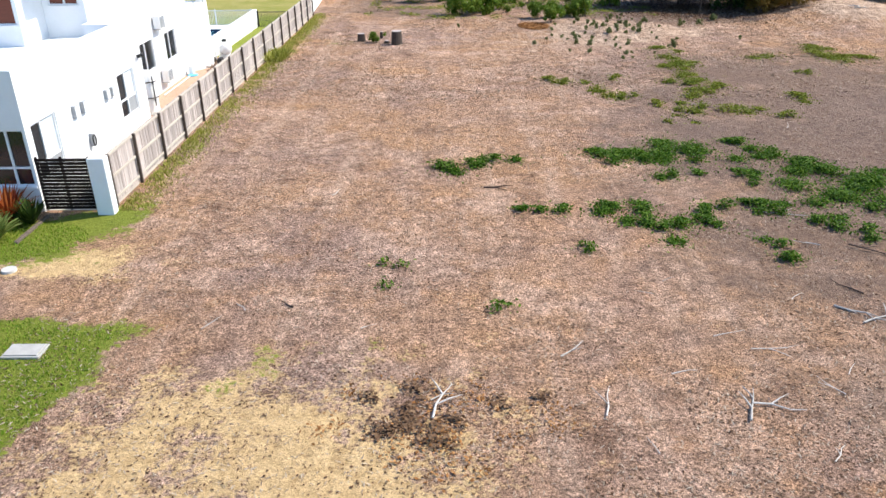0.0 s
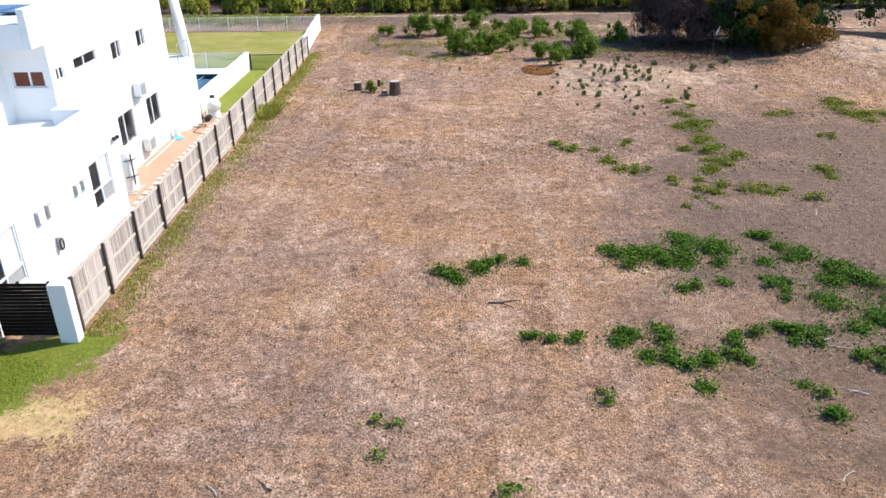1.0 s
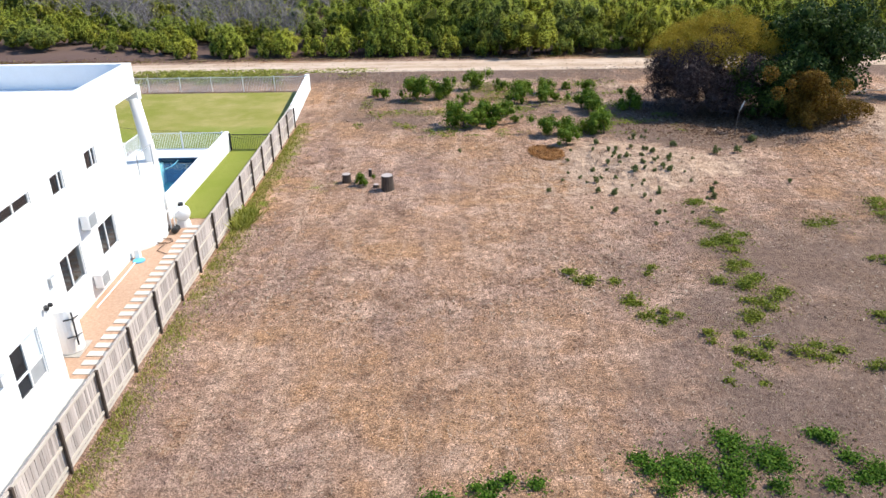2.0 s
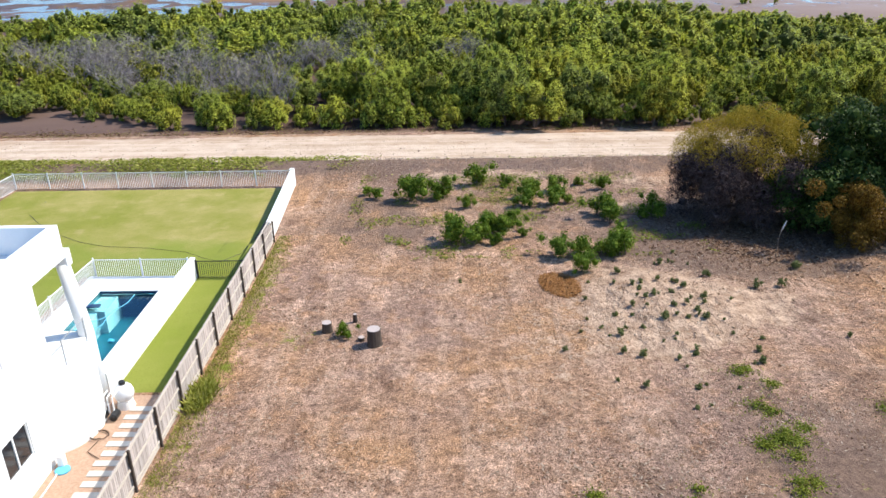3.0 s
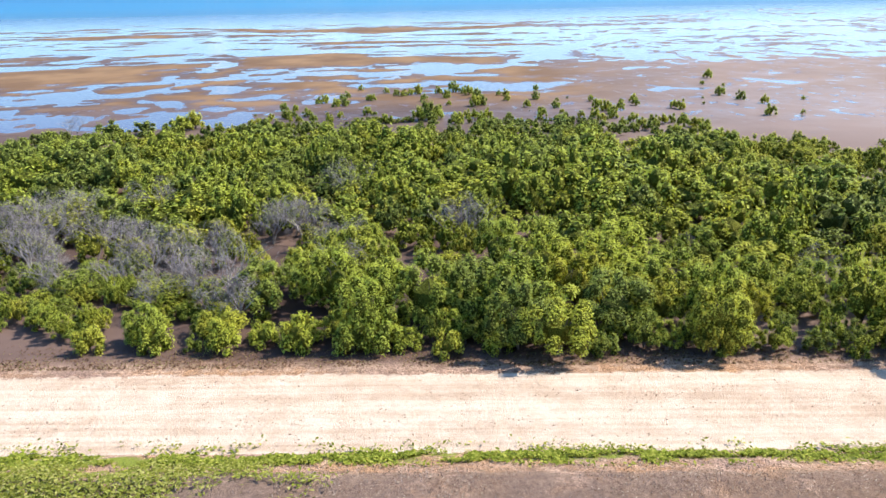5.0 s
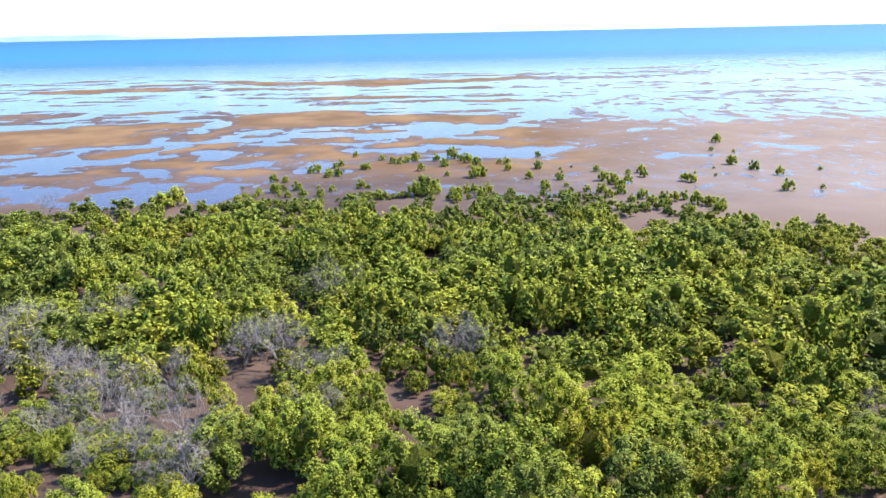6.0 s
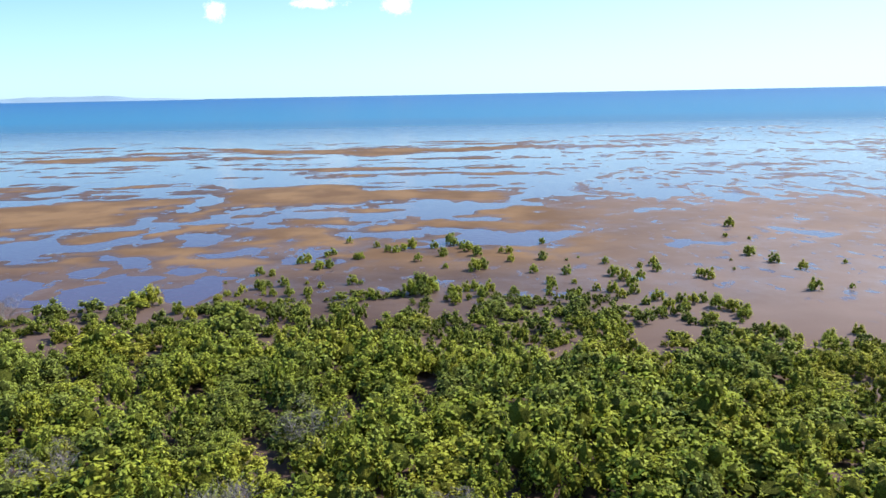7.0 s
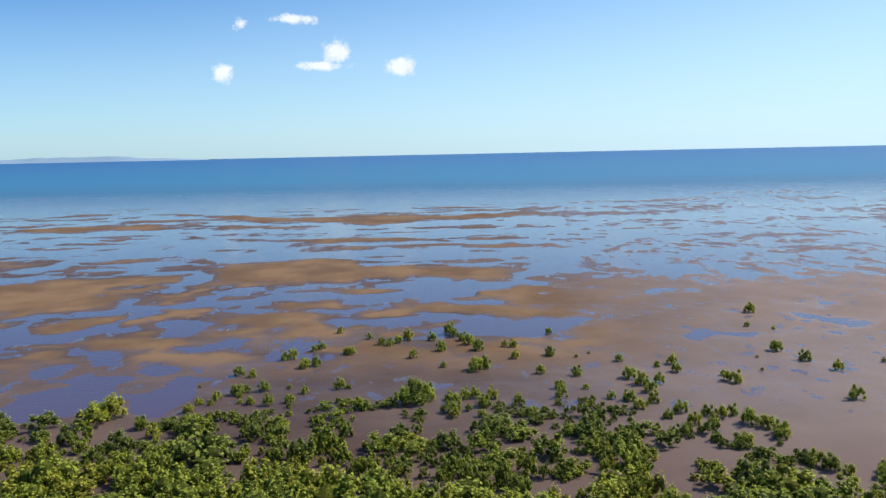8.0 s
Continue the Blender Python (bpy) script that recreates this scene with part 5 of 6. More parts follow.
for x in np.arange(-14, 62, 1.7):          # shaded undergrowth behind the first trunks
    spots.append((x + rs.uniform(-0.6, 0.6), woods_front(x) + rs.uniform(1.6, 3.2), rs.uniform(2.0, 3.6), rs.uniform(0.36, 0.55)))
for i in range(60):
    x = rs.uniform(-62, -17)
    spots.append((x, woods_front(x) + rs.uniform(0, 12), rs.uniform(1.2, 3.0), rs.uniform(0.24, 0.5)))
spots += [(-36.2, 193.3, 5.6, 1.55), (-60, 208.7, 3.6, 0.95), (-67, 207, 3.6, 1.0), (-74, 205, 3.8, 1.0), (22.6, 203, 4.0, 0.8), (15.7, 194, 4.2, 0.8), (26.8, 195.7, 4.0, 0.75), (33, 197, 3.2, 0.7), (47, 183, 3.0, 0.7), (52, 181, 2.8, 0.65), (58, 182, 2.6, 0.6), (62, 180, 2.8, 0.7), (41, 186, 3.0, 0.7), (36, 183, 3.2, 0.8), (25.9, 130.2, 4.6, 0.9), (23.3, 130.2, 4.0, 0.8), (34.1, 110.7, 5.2, 0.9), (31.6, 108.3, 4.4, 0.8)]
spots.sort(key=lambda p: p[1] + 0.3 * abs(p[0]))
near, rest_spots = spots[:190], spots[190:]

TREE_KINDS = []
for k in range(9):
    r = np.random.RandomState(100 + k)
    gold = k == 8
    tree = thing("mangrove_tree", "yellow-green mangrove tree among darker ones" if gold else "bushy green mangrove tree on grey tidal mud", "tree", (0, 0, 0), "mangrove trees")
    child("trunk", trunk_mesh(k, 4.0, 0.10, BARK, 5), tree)
    t, heart = mangrove_crown(r, 6.4, (2.9, 3.3, 2.7, 3.5, 3.0, 2.8, 3.4, 3.1, 3.2)[k], 3000, 0.108, 20 + 31 * k, (22, 28, 18, 30, 24, 20, 27, 23, 26)[k], (0.25, 0.3, 0.2, 0.32, 0.24, 0.3, 0.22, 0.28, 0.25)[k])
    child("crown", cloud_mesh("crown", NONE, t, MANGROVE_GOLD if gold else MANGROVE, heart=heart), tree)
    TREE_KINDS.append(tree)


def plant(kinds, rows, turn, sink=0.0):
    """Sets each kind at its first place and copies it to the others: (x, y, height scale, width scale, kind)."""
    first, out = {}, []
    for i, (x, y, tall, wide, k) in enumerate(rows):
        m = Matrix.Translation((x, y, ground_at(x, y) - sink)) @ Matrix.Rotation(i * turn, 4, "Z") @ Matrix.Diagonal((wide, wide, tall, 1))
        if k in first:
            out.append(copy_thing(kinds[k], m))
        else:
            first[k] = m
            out.append(kinds[k])
    for k, m in first.items():
        kinds[k].matrix_basis = m
    return out


plant(TREE_KINDS, [(x, y, h / 6.4, w, i % 8) for i, (x, y, h, w) in enumerate(near)] + [(x, y, h / 6.4, w, 8) for x, y, h, w in GOLD_AT], 2.399)

LOW = []
for k in range(8):
    r = np.random.RandomState(200 + k)
    wide = r.uniform(2.7, 3.4)
    LOW.append([mangrove_crown(r, 6.0, wide, n, leaf, 50 + 29 * k, b, 0.26) for n, leaf, b in ((1500, 0.14, 19), (540, 0.20, 15), (190, 0.295, 8))])
rs = np.random.RandomState(5)
T, TT, H = [], [], []
for i, (x, y, h, wide) in enumerate(rest_spots):
    t, heart = LOW[rs.randint(8)][0 if y < 124 and abs(x) < 56 else 1 if y < 176 and abs(x) < 0.6 * y - 4 else 2]
    a, s = rs.uniform(0, 6.28), h / 6.0
    rot = np.array([[math.cos(a), math.sin(a), 0], [-math.sin(a), math.cos(a), 0], [0, 0, 1]]) * [wide, wide, s]
    T.append(t @ rot + np.array([x, y, ground_at(x, y)]))
    tint = float(np.clip(0.45 - 0.45 * smooth(180, 204, y) - 0.15 * smooth(20, -60, x) + 0.30 * rs.normal() + 1.6 * (noise_at(x, y, 16, 79) - 0.5), 0, 1))
    H.append(heart)
    TT.append(np.full(len(t), tint))
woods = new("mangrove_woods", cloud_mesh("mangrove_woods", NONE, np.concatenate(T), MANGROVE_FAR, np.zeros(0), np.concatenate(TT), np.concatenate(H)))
tagged(woods, "dense belt of green mangroves reaching to the mud flat", "woods", kind="stuff")
T = TT = H = None

# young mangroves: rounded bushes on the open mud, and saplings by the track
YOUNG = []
for k in range(5):
    r = np.random.RandomState(300 + k)
    tree = thing("young_mangrove", "small rounded mangrove bush alone on wet mud", "bush", (0, 0, 0), "young mangroves")
    child("stem", trunk_mesh(50 + k, 1.2, 0.06, BARK, 4), tree)
    t, heart = mangrove_crown(r, 2.5, 1.45, 950, 0.095, 80 + 17 * k, 9 + k % 3, 0.12)
    child("crown", cloud_mesh("crown", NONE, t, MANGROVE, heart=heart), tree)
    YOUNG.append(tree)
YOUNG_A = [(-43.0, 236.2, 1.0), (-39.8, 234.9, .75), (-35.2, 226.0, 1.0), (-36.1, 247.5, .9), (-34.6, 248.6, 1.1), (-30.4, 241.0, 1.1), (-28.4, 242.8, 1.0), (-27.6, 270.9, .8), (-29.6, 256, .9), (-31.0, 254.6, .7), (-22.2, 251.3, .9), (-23.4, 251.8, .7), (-19.6, 264.8, .8),
           (-14.2, 258.1, .9), (-16.2, 259, .9), (-12.4, 261, .9), (-10.4, 264.2, 1.2), (-8.1, 246.9, .9), (-4.6, 262.8, 1.0), (-0.7, 269.2, 1.4), (0.6, 266.5, 1.0), (-2.3, 252.6, 1.1), (4.0, 258.1, 1.2), (2.6, 262, 1.0), (6.2, 253.1, 1.2)]
YOUNG_B = [(5.2, 237.0, 1.4), (7.0, 238.6, 1.2), (12.1, 255.6, .7), (14.0, 255.0, .9), (13.7, 245.8, .9), (23.4, 267.7, .8), (21.4, 247.6, 1.0), (18.0, 234.5, .9), (25.0, 233.0, 1.0), (35.2, 242.4, .8), (34.7, 230.5, 1.2), (36.0, 226.4, 1.2), (39.6, 227.0, 1.0), (36.6, 222.0, 1.1), (45.4, 240.0, 1.0), (44.8, 234.2, .9), (42.0, 238.1, .6), (52.4, 227.4, .9), (53.8, 226.4, 1.1), (53.0, 231.0, .6), (70.0, 248.2, 1.2), (72.8, 240.6, 1.1), (76.4, 234.0, 1.0), (71.0, 216.6, 1.2), (78.9, 287.5, 1.3)]
YOUNG_C = [(72.4, 271.5, .6), (77.6, 268.5, .4), (44.9, 208.5, 1.0), (47.2, 209.6, .9), (48.6, 205.5, 1.3), (50.6, 203.8, 1.1), (51.6, 200.8, 1.1), (42.4, 204.5, .9), (51.6, 189.4, 1.2), (53.0, 188.0, 1.1), (59.0, 185.0, 1.0), (-6.0, 217.8, 2.0), (-8.2, 216.6, 1.5), (-3.8, 219.0, 1.4), (-58.0, 213.0, 1.9), (-60.5, 211.5, 1.6), (66.0, 190.0, .8), (88.0, 239.0, .5), (79.0, 218.0, .5), (-1.5, 240.0, .6), (26.8, 246.0, .35), (30.0, 249.0, .3), (61.5, 234.0, .35), (-48.5, 229.0, .3), (64, 243, .3)]
SAPLINGS = [(-31.7, 102.6, 1.15), (-25.7, 102.4, 1.2), (-19.8, 102.4, 1.3), (-13.3, 102.8, 1.6), (-0.4, 100.8, 1.1), (12.7, 100.8, 1.0), (22.7, 100.8, .9), (-39.1, 107.8, .9), (-22.6, 102.7, .7), (-8.6, 102.2, 1.4), (-6.0, 102.1, 1.45), (33.5, 100.0, .8), (-42.5, 107.4, .7), (-28.5, 104.5, .8), (-16.5, 103.5, 1.1), (4.0, 101.6, 1.1)]
rr = random.Random(77)
FRINGE = []
while len(FRINGE) < 70:
    x = rr.uniform(-48, 60)
    FRINGE.append((x, woods_back(x) + rr.uniform(-7, 9), rr.uniform(0.4, 1.1)))
rows = [(x, y, s * 1.02, s * 0.88, i % 5) for i, (x, y, s) in enumerate(YOUNG_A + YOUNG_B + YOUNG_C + FRINGE + SAPLINGS)]
for ob in plant(YOUNG, rows, 1.9, 0.05)[-len(SAPLINGS):]:
    tagged(ob, "leafy mangrove sapling at the sandy track edge", "bush", "young mangroves")

DEAD_TWIG = leafy("bleached_twigs", (0.20, 0.172, 0.168), (0.25, 0.215, 0.21), (0.36, 0.32, 0.31), through_light=0.0, rough=0.9)
# bleached dead trees among the mangroves
DEAD = []
for k in range(5):
    tree = thing("dead_tree", "bare bleached grey dead mangrove", "dead tree", (0, 0, 0), "dead mangroves")
    child("trunk", branch_mesh(60 + k, 5.4, 0.80, 4, 3, DEAD_BARK, 0.085, 2, "trunk"), tree, "forked bare trunk")
    r = np.random.RandomState(350 + k)
    lob = [(r.normal() * 1.3, r.normal() * 1.3, r.uniform(1.6, 4.4), r.uniform(0.7, 1.2)) for _ in range(9)]
    q, t = lobes_cloud(r, lob, 850, 0.42, 0, 0.6, 0.028)
    tagged(child("brushwood", cloud_mesh("brushwood", q, t, DEAD_TWIG), tree, "haze of fine grey twigs"), kind="stuff")
    DEAD.append(tree)
DEAD_AT = [(-47.0, 122, 1.2), (-51, 124, 1.2), (-43.5, 120, 1.1), (-49, 129, 1.2), (-46, 134, 1.1), (-53, 133, 1.1), (-33.4, 121, 1.1), (-36, 124, 1.0), (-34.5, 115.5, .9), (-22.5, 110.5, 1.3), (-25.5, 114, 1.1), (-20, 107.5, .9), (-22.2, 131.5, 1.0), (-17.8, 131.0, 1.1), (-11.8, 117.6, .9), (-13.0, 125, 1.0), (0.6, 128.6, 1.0), (2.6, 131, 1.0),
           (-14.3, 148.5, 1.1), (-57, 126, 1.1), (-42, 127, 1.0), (-30, 118, .9), (-40, 114, .9), (-62, 132, 1.0), (36.5, 115.4, .7), (-29, 111, .8), (-39, 140, 1.0), (-20, 134.5, .9), (-48, 139, 1.0), (-28, 125, .9), (-68, 138, 1.0), (-80, 202, .8)]
plant(DEAD, [(x, y, s * 1.15, s * 1.15, i % 5) for i, (x, y, s) in enumerate(DEAD_AT)], 2.1)

# ---- trees at the lot's edge ----
def edge_tree(name, label, x, y, lobes, n, leaf, m, seed, trunk_h, bark=BARK, core=0.7, slim=0.5):
    r = np.random.RandomState(seed)
    t = thing(name, label, "tree", (x, y, ground_at(x, y)))
    child("trunk", trunk_mesh(seed, trunk_h, 0.16, bark, 4), t)
    q, tr = lobes_cloud(r, lobes, n, leaf, core, slim=slim)
    child("crown", cloud_mesh("crown", q, tr, m), t)
    return t


r = np.random.RandomState(8)
top, low = [], []
for i in range(40):
    a, u = i * 2.4, ((i + 0.5) / 40) ** 0.5
    top.append((0.4 + 4.7 * u * math.cos(a), 0.5 + 3.3 * u * math.sin(a), 5.9 - 2.0 * u * u + r.uniform(-0.35, 0.3), r.uniform(0.6, 1.05)))
for i in range(70):
    a, u = r.uniform(0, 6.28), r.rand() ** 0.5
    low.append((0.2 + 4.6 * u * math.cos(a), 3.4 * u * math.sin(a) - 0.5, r.uniform(0.8, 5.0 - 1.4 * u), r.uniform(0.7, 1.1)))
TWIG = surf("grey_brown_twigs", (0.10, 0.075, 0.065), (0.21, 0.165, 0.15), 6.0, 0.9, 0.3, 0.01)
wattle = edge_tree("wattle_tree", "spreading tree with olive crown and bare twigs", 19.0, 67.4, top, 42000, 0.062, OLIVE, 9, 3.0, TWIG, 0.0, 0.3)
q, t = lobes_cloud(r, low, 36000, 0.26, 0.30, 0.3, 0.055)
tagged(child("brushwood", cloud_mesh("brushwood", q, t, TWIGGY), wattle, "tangle of bare grey-brown twigs"), kind="stuff")
child("limb", branch_mesh(10, 5.6, 1.2, 3, 4, TWIG, 0.12, 3, "limb"), wattle, "bare forked limbs")
r = np.random.RandomState(12)
ring = [(r.normal() * 1.6, r.normal() * 1.5, r.uniform(0.4, 7.0), r.uniform(0.7, 1.25)) for _ in range(64)]
edge_tree("dark_green_tree", "dense dark green tree at the lot edge", 25.9, 66.6, ring, 22000, 0.12, DEEP, 13, 4.5, core=0.45)
ring = [(r.normal() * 0.85, r.normal() * 0.75, r.uniform(0.2, 3.3), r.uniform(0.25, 0.55)) for _ in range(64)]
edge_tree("rusty_shrub", "golden rust leaved shrub below the dark tree", 23.4, 61.2, ring, 16000, 0.085, RUST, 14, 1.6, core=0.2, slim=0.3)
ring = [(r.normal() * 0.6, r.normal() * 0.6, r.uniform(0.2, 1.2), r.uniform(0.35, 0.55)) for _ in range(16)]
edge_tree("rusty_shrub", "low rust brown shrub beside the dark tree", 25.6, 60.6, ring, 4000, 0.075, RUST, 19, 1.0, core=0.3, slim=0.4)
# Added dark foliage that stands in for the shade between wattle and rusty shrub.
ring = [(r.normal() * 1.2, r.normal() * 1.0, r.uniform(0.3, 3.4), r.uniform(0.6, 1.0)) for _ in range(34)]
edge_tree("dark_green_shrub", "dark thicket added in place of shade under the wattle", 22.2, 64.2, ring, 9000, 0.11, DEEP, 21, 1.8, core=0.5)
ring = [(r.normal() * 2.6, r.normal() * 1.6, r.uniform(0.6, 5.6), r.uniform(0.8, 1.4)) for _ in range(34)]
edge_tree("dark_green_tree", "dark green tree beyond the lot edge", 37.0, 68.0, ring, 10000, 0.14, DEEP, 15, 3.4, core=0.5)
ring = [(r.normal() * 1.8, r.normal() * 1.2, r.uniform(0.4, 2.0), r.uniform(0.5, 0.9)) for _ in range(14)]
edge_tree("dark_green_shrub", "low dark green thicket by the earth bank", 37.0, 62.5, ring, 3000, 0.13, DEEP, 16, 1.2, core=0.5)
stake = thing("leaning_sapling", "pale leaning bare sapling stem with a broken top", "sapling", (18.4, 59.9, ground_at(18.4, 59.9)))
g = ground_at(18.4, 59.9)
part("stem", tube([(18.35, 59.8, g - 0.1), (18.38, 59.8, g + 1.1), (18.5, 59.85, g + 1.85)], [0.022, 0.018, 0.016], 6), BARK, stake)
part("broken_top", tube([(18.46, 59.83, g + 1.6), (18.6, 59.87, g + 1.95), (18.72, 59.9, g + 2.25)], [0.02, 0.05, 0.012], 6), PAVER, stake)

# ---- shrubs on the lot ----
SHRUBS = []
for k in range(8):
    r = np.random.RandomState(400 + k)
    dry = k > 3
    b = thing("green_shrub", "small grey-green seedling on eroded sand" if dry else "leafy bright green shrub on bare soil", "seedling" if dry else "shrub", (0, 0, 0), "lot seedlings" if dry else "lot shrubs")
    child("stem", trunk_mesh(80 + k, 0.8, 0.03, BARK, 4), b)
    lob = [(r.normal() * 0.3, r.normal() * 0.3, r.uniform(0.15, 0.95), r.uniform(0.20, 0.36)) for _ in range(9 if dry else 17)]
    q, t = lobes_cloud(r, lob, 450 if dry else 1500, 0.09 if dry else 0.06, 0.62, slim=0.5, single=True)
    child("crown", cloud_mesh("crown", q, t, SEEDLING if dry else SHRUB), b)
    SHRUBS.append(b)
BUSH_AT = [(-3.0, 70.5, 1.35), (-0.8, 71.1, 1.25), (1.7, 73.7, 1.1), (0.6, 62.6, 1.3), (1.6, 63.0, .9), (2.4, 64.3, 1.1), (2.9, 63.9, .9), (3.8, 65.2, .8), (5.5, 71.1, 1.0), (7.3, 72.0, 1.0), (6.8, 69.5, .95), (4.8, 68.9, 1.0), (7.9, 69.6, .5), (3.8, 73.5, .7), (10.8, 72.6, .7),
           (9.6, 67.3, 1.1), (10.2, 65.8, .95), (13.0, 66.9, 1.15), (6.3, 60.3, .9), (7.4, 60.6, .9), (7.1, 57.9, .85), (9.0, 60.6, 1.0), (9.9, 60.3, 1.1), (1.1, 69.0, .65), (-5.5, 71.0, .6), (2.6, 62.4, .6), (4.3, 63.5, .4), (-5.0, 51.2, .5), (-6.2, 71.9, .5), (9.2, 73.5, .5)]
SEEDLING_AT = [(9.0, 57.6, .4), (9.4, 56.0, .35), (10.3, 55.0, .3), (10.2, 52.4, .45), (7.9, 51.0, .4), (7.7, 49.5, .35), (8.5, 49.2, .4), (12.2, 52.3, .4), (15.9, 55.9, .5), (17.3, 56.1, .5), (11.6, 58.9, .4), (12.1, 55.8, .4), (12.6, 54.3, .4), (9.0, 53.7, .35), (13.6, 48.6, .4), (19.0, 58.3, .6), (13.6, 57.4, .4), (10.9, 56.6, .3), (0.4, 57, .25), (10.9, 53.3, .35)]
rr = random.Random(31)
TINY_AT = [(10.8 + rr.gauss(0, 2.4), 52.5 + rr.gauss(0, 3.8), rr.uniform(0.12, 0.24)) for _ in range(60)]
rows = [(x, y, s * 1.2, s * 1.1, i % 4) for i, (x, y, s) in enumerate(BUSH_AT)]
rows += [(x, y, s * 0.9, s * 0.8, 4 + i % 4) for i, (x, y, s) in enumerate(SEEDLING_AT)] + [(x, y, s * 1.2, s * 1.1, 4 + i % 4) for i, (x, y, s) in enumerate(TINY_AT)]
plant(SHRUBS, rows, 1.3, 0.02)


# ---- creeping weeds ----
def weed_patch(x, y, rx, ry, seed, dens=1.0, m=None):
    r = np.random.RandomState(seed)
    n = int(400 * dens * rx * ry * 3.14) + 20
    w = thing("weed_patch", "low creeping green weed spreading over dry soil", "weeds", (x, y, ground_at(x, y)), "creeping weeds")
    k = max(3, int(5 * math.sqrt(rx * ry)))
    cl = np.stack([r.normal(size=k) * rx * 0.5, r.normal(size=k) * ry * 0.5], 1)
    pick = r.randint(0, k, n)
    stray = np.where(r.rand(n) < 0.2, 2.4, 0.9)[:, None]
    p = cl[pick] + r.normal(size=(n, 2)) * stray * 0.15 * math.sqrt(rx * ry + 0.3)
    hgt = 0.02 + 0.26 * r.rand(n) * np.exp(-np.sum((p / [rx, ry]) ** 2, 1))
    c = np.stack([p[:, 0], p[:, 1], terrain(x + p[:, 0], y + p[:, 1]) - ground_at(x, y) + hgt], 1)
    nrm = unit(r.normal(size=(n, 3)) * 0.6 + [0, 0, 1])
    child("leaves", cloud_mesh("leaves", leaf_quads(r, c, nrm, 0.048, 0.55, 0.2), np.zeros((0, 3, 3)), m or VINE), w)
    bm = bmesh.new()
    order = cl[np.argsort(cl[:, 0] + 0.3 * cl[:, 1])] * 1.15
    add_tube(bm, [(q[0], q[1], 0.03 + 0.02 * (i % 2)) for i, q in enumerate(order)], [0.010] * k, 3, False)
    me = bpy.data.meshes.new("runner")
    bm.to_mesh(me)
    bm.free()
    me.materials.append(BARK)
    child("runner", me, w)


WEED_A = [(-0.3, 26.9, .75, .4), (0.6, 27.0, .5, .3), (1.5, 27.4, .6, .35), (5.5, 27.5, .7, .75), (7.2, 27.2, .6, .6), (8.4, 28.5, 1.2, .8), (9.2, 27.6, .8, .6), (7.7, 25.9, .55, .4), (6.6, 27.9, .6, .4), (2.4, 22.5, .45, .3), (3.4, 22.7, .3, .2), (5.3, 22.7, .9, .4), (5.9, 22.0, .6, .4), (6.6, 21.3, .6, .5), (7.7, 22.6, .4, .3), (8.7, 23.0, .7, .3), (9.4, 23.0, .5, .25), (10.0, 22.7, .5, .25), (4.5, 23.0, .5, .2), (7.2, 21.8, .5, .3)]
WEED_B = [(11.9, 24.2, 1.1, .9), (12.8, 25.8, 1.0, .7), (13.6, 24.8, 1.2, .9), (12.6, 26.7, .8, .5), (11.9, 28.2, .8, .5), (11.2, 29.2, .6, .4), (9.8, 25.7, .35, .3), (10.1, 25.2, .3, .25), (9.2, 19.9, .3, .4), (9.0, 19.2, .3, .3), (-1.9, 19.2, .12, .1), (-1.4, 19.0, .1, .1), (-1.8, 18.0, .1, .1), (11.0, 21.5, .7, .4), (12.0, 20.9, .5, .4), (13.5, 22.6, .7, .4), (3.7, 20.0, .2, .2), (1.0, 16.8, .2, .15)]
WEED_C = [(12.4, 46.5, .8, 1.0), (12.2, 43.8, .6, 1.2), (11.8, 41.3, .5, 1.2), (11.5, 39.1, .8, .8), (11.7, 36.8, .9, .6), (12.6, 38.0, .7, .7), (10.4, 34.1, .6, .5), (12.0, 34.0, 1.0, .4), (11.2, 34.6, .8, .4), (9.0, 34.9, .4, .4), (6.9, 38.1, .6, .4), (7.4, 36.8, .6, .4), (5.9, 39.3, .6, .4), (5.0, 39.8, .6, .4), (8.3, 36.2, .5, .3), (20.3, 45.6, 1.6, .7), (22.0, 44.4, 1.3, .6), (21.0, 47.5, 1.0, .6), (15.6, 36.1, .9, .4), (9.3, 32.5, .4, .3), (14.5, 33.0, .5, .3), (18.5, 41, .5, .3), (8.4, 40.2, .4, .3)]
for i, (x, y, rx, ry) in enumerate(WEED_A):
    weed_patch(x, y, rx * 1.5, ry * 1.5, 500 + i, 1.15)
for i, (x, y, rx, ry) in enumerate(WEED_B):
    weed_patch(x, y, rx * 1.45, ry * 1.45, 540 + i, 1.15)
for i, (x, y, rx, ry) in enumerate(WEED_C):
    weed_patch(x, y, rx * 1.4, ry * 1.4, 580 + i, 0.8, VINE_PALE)


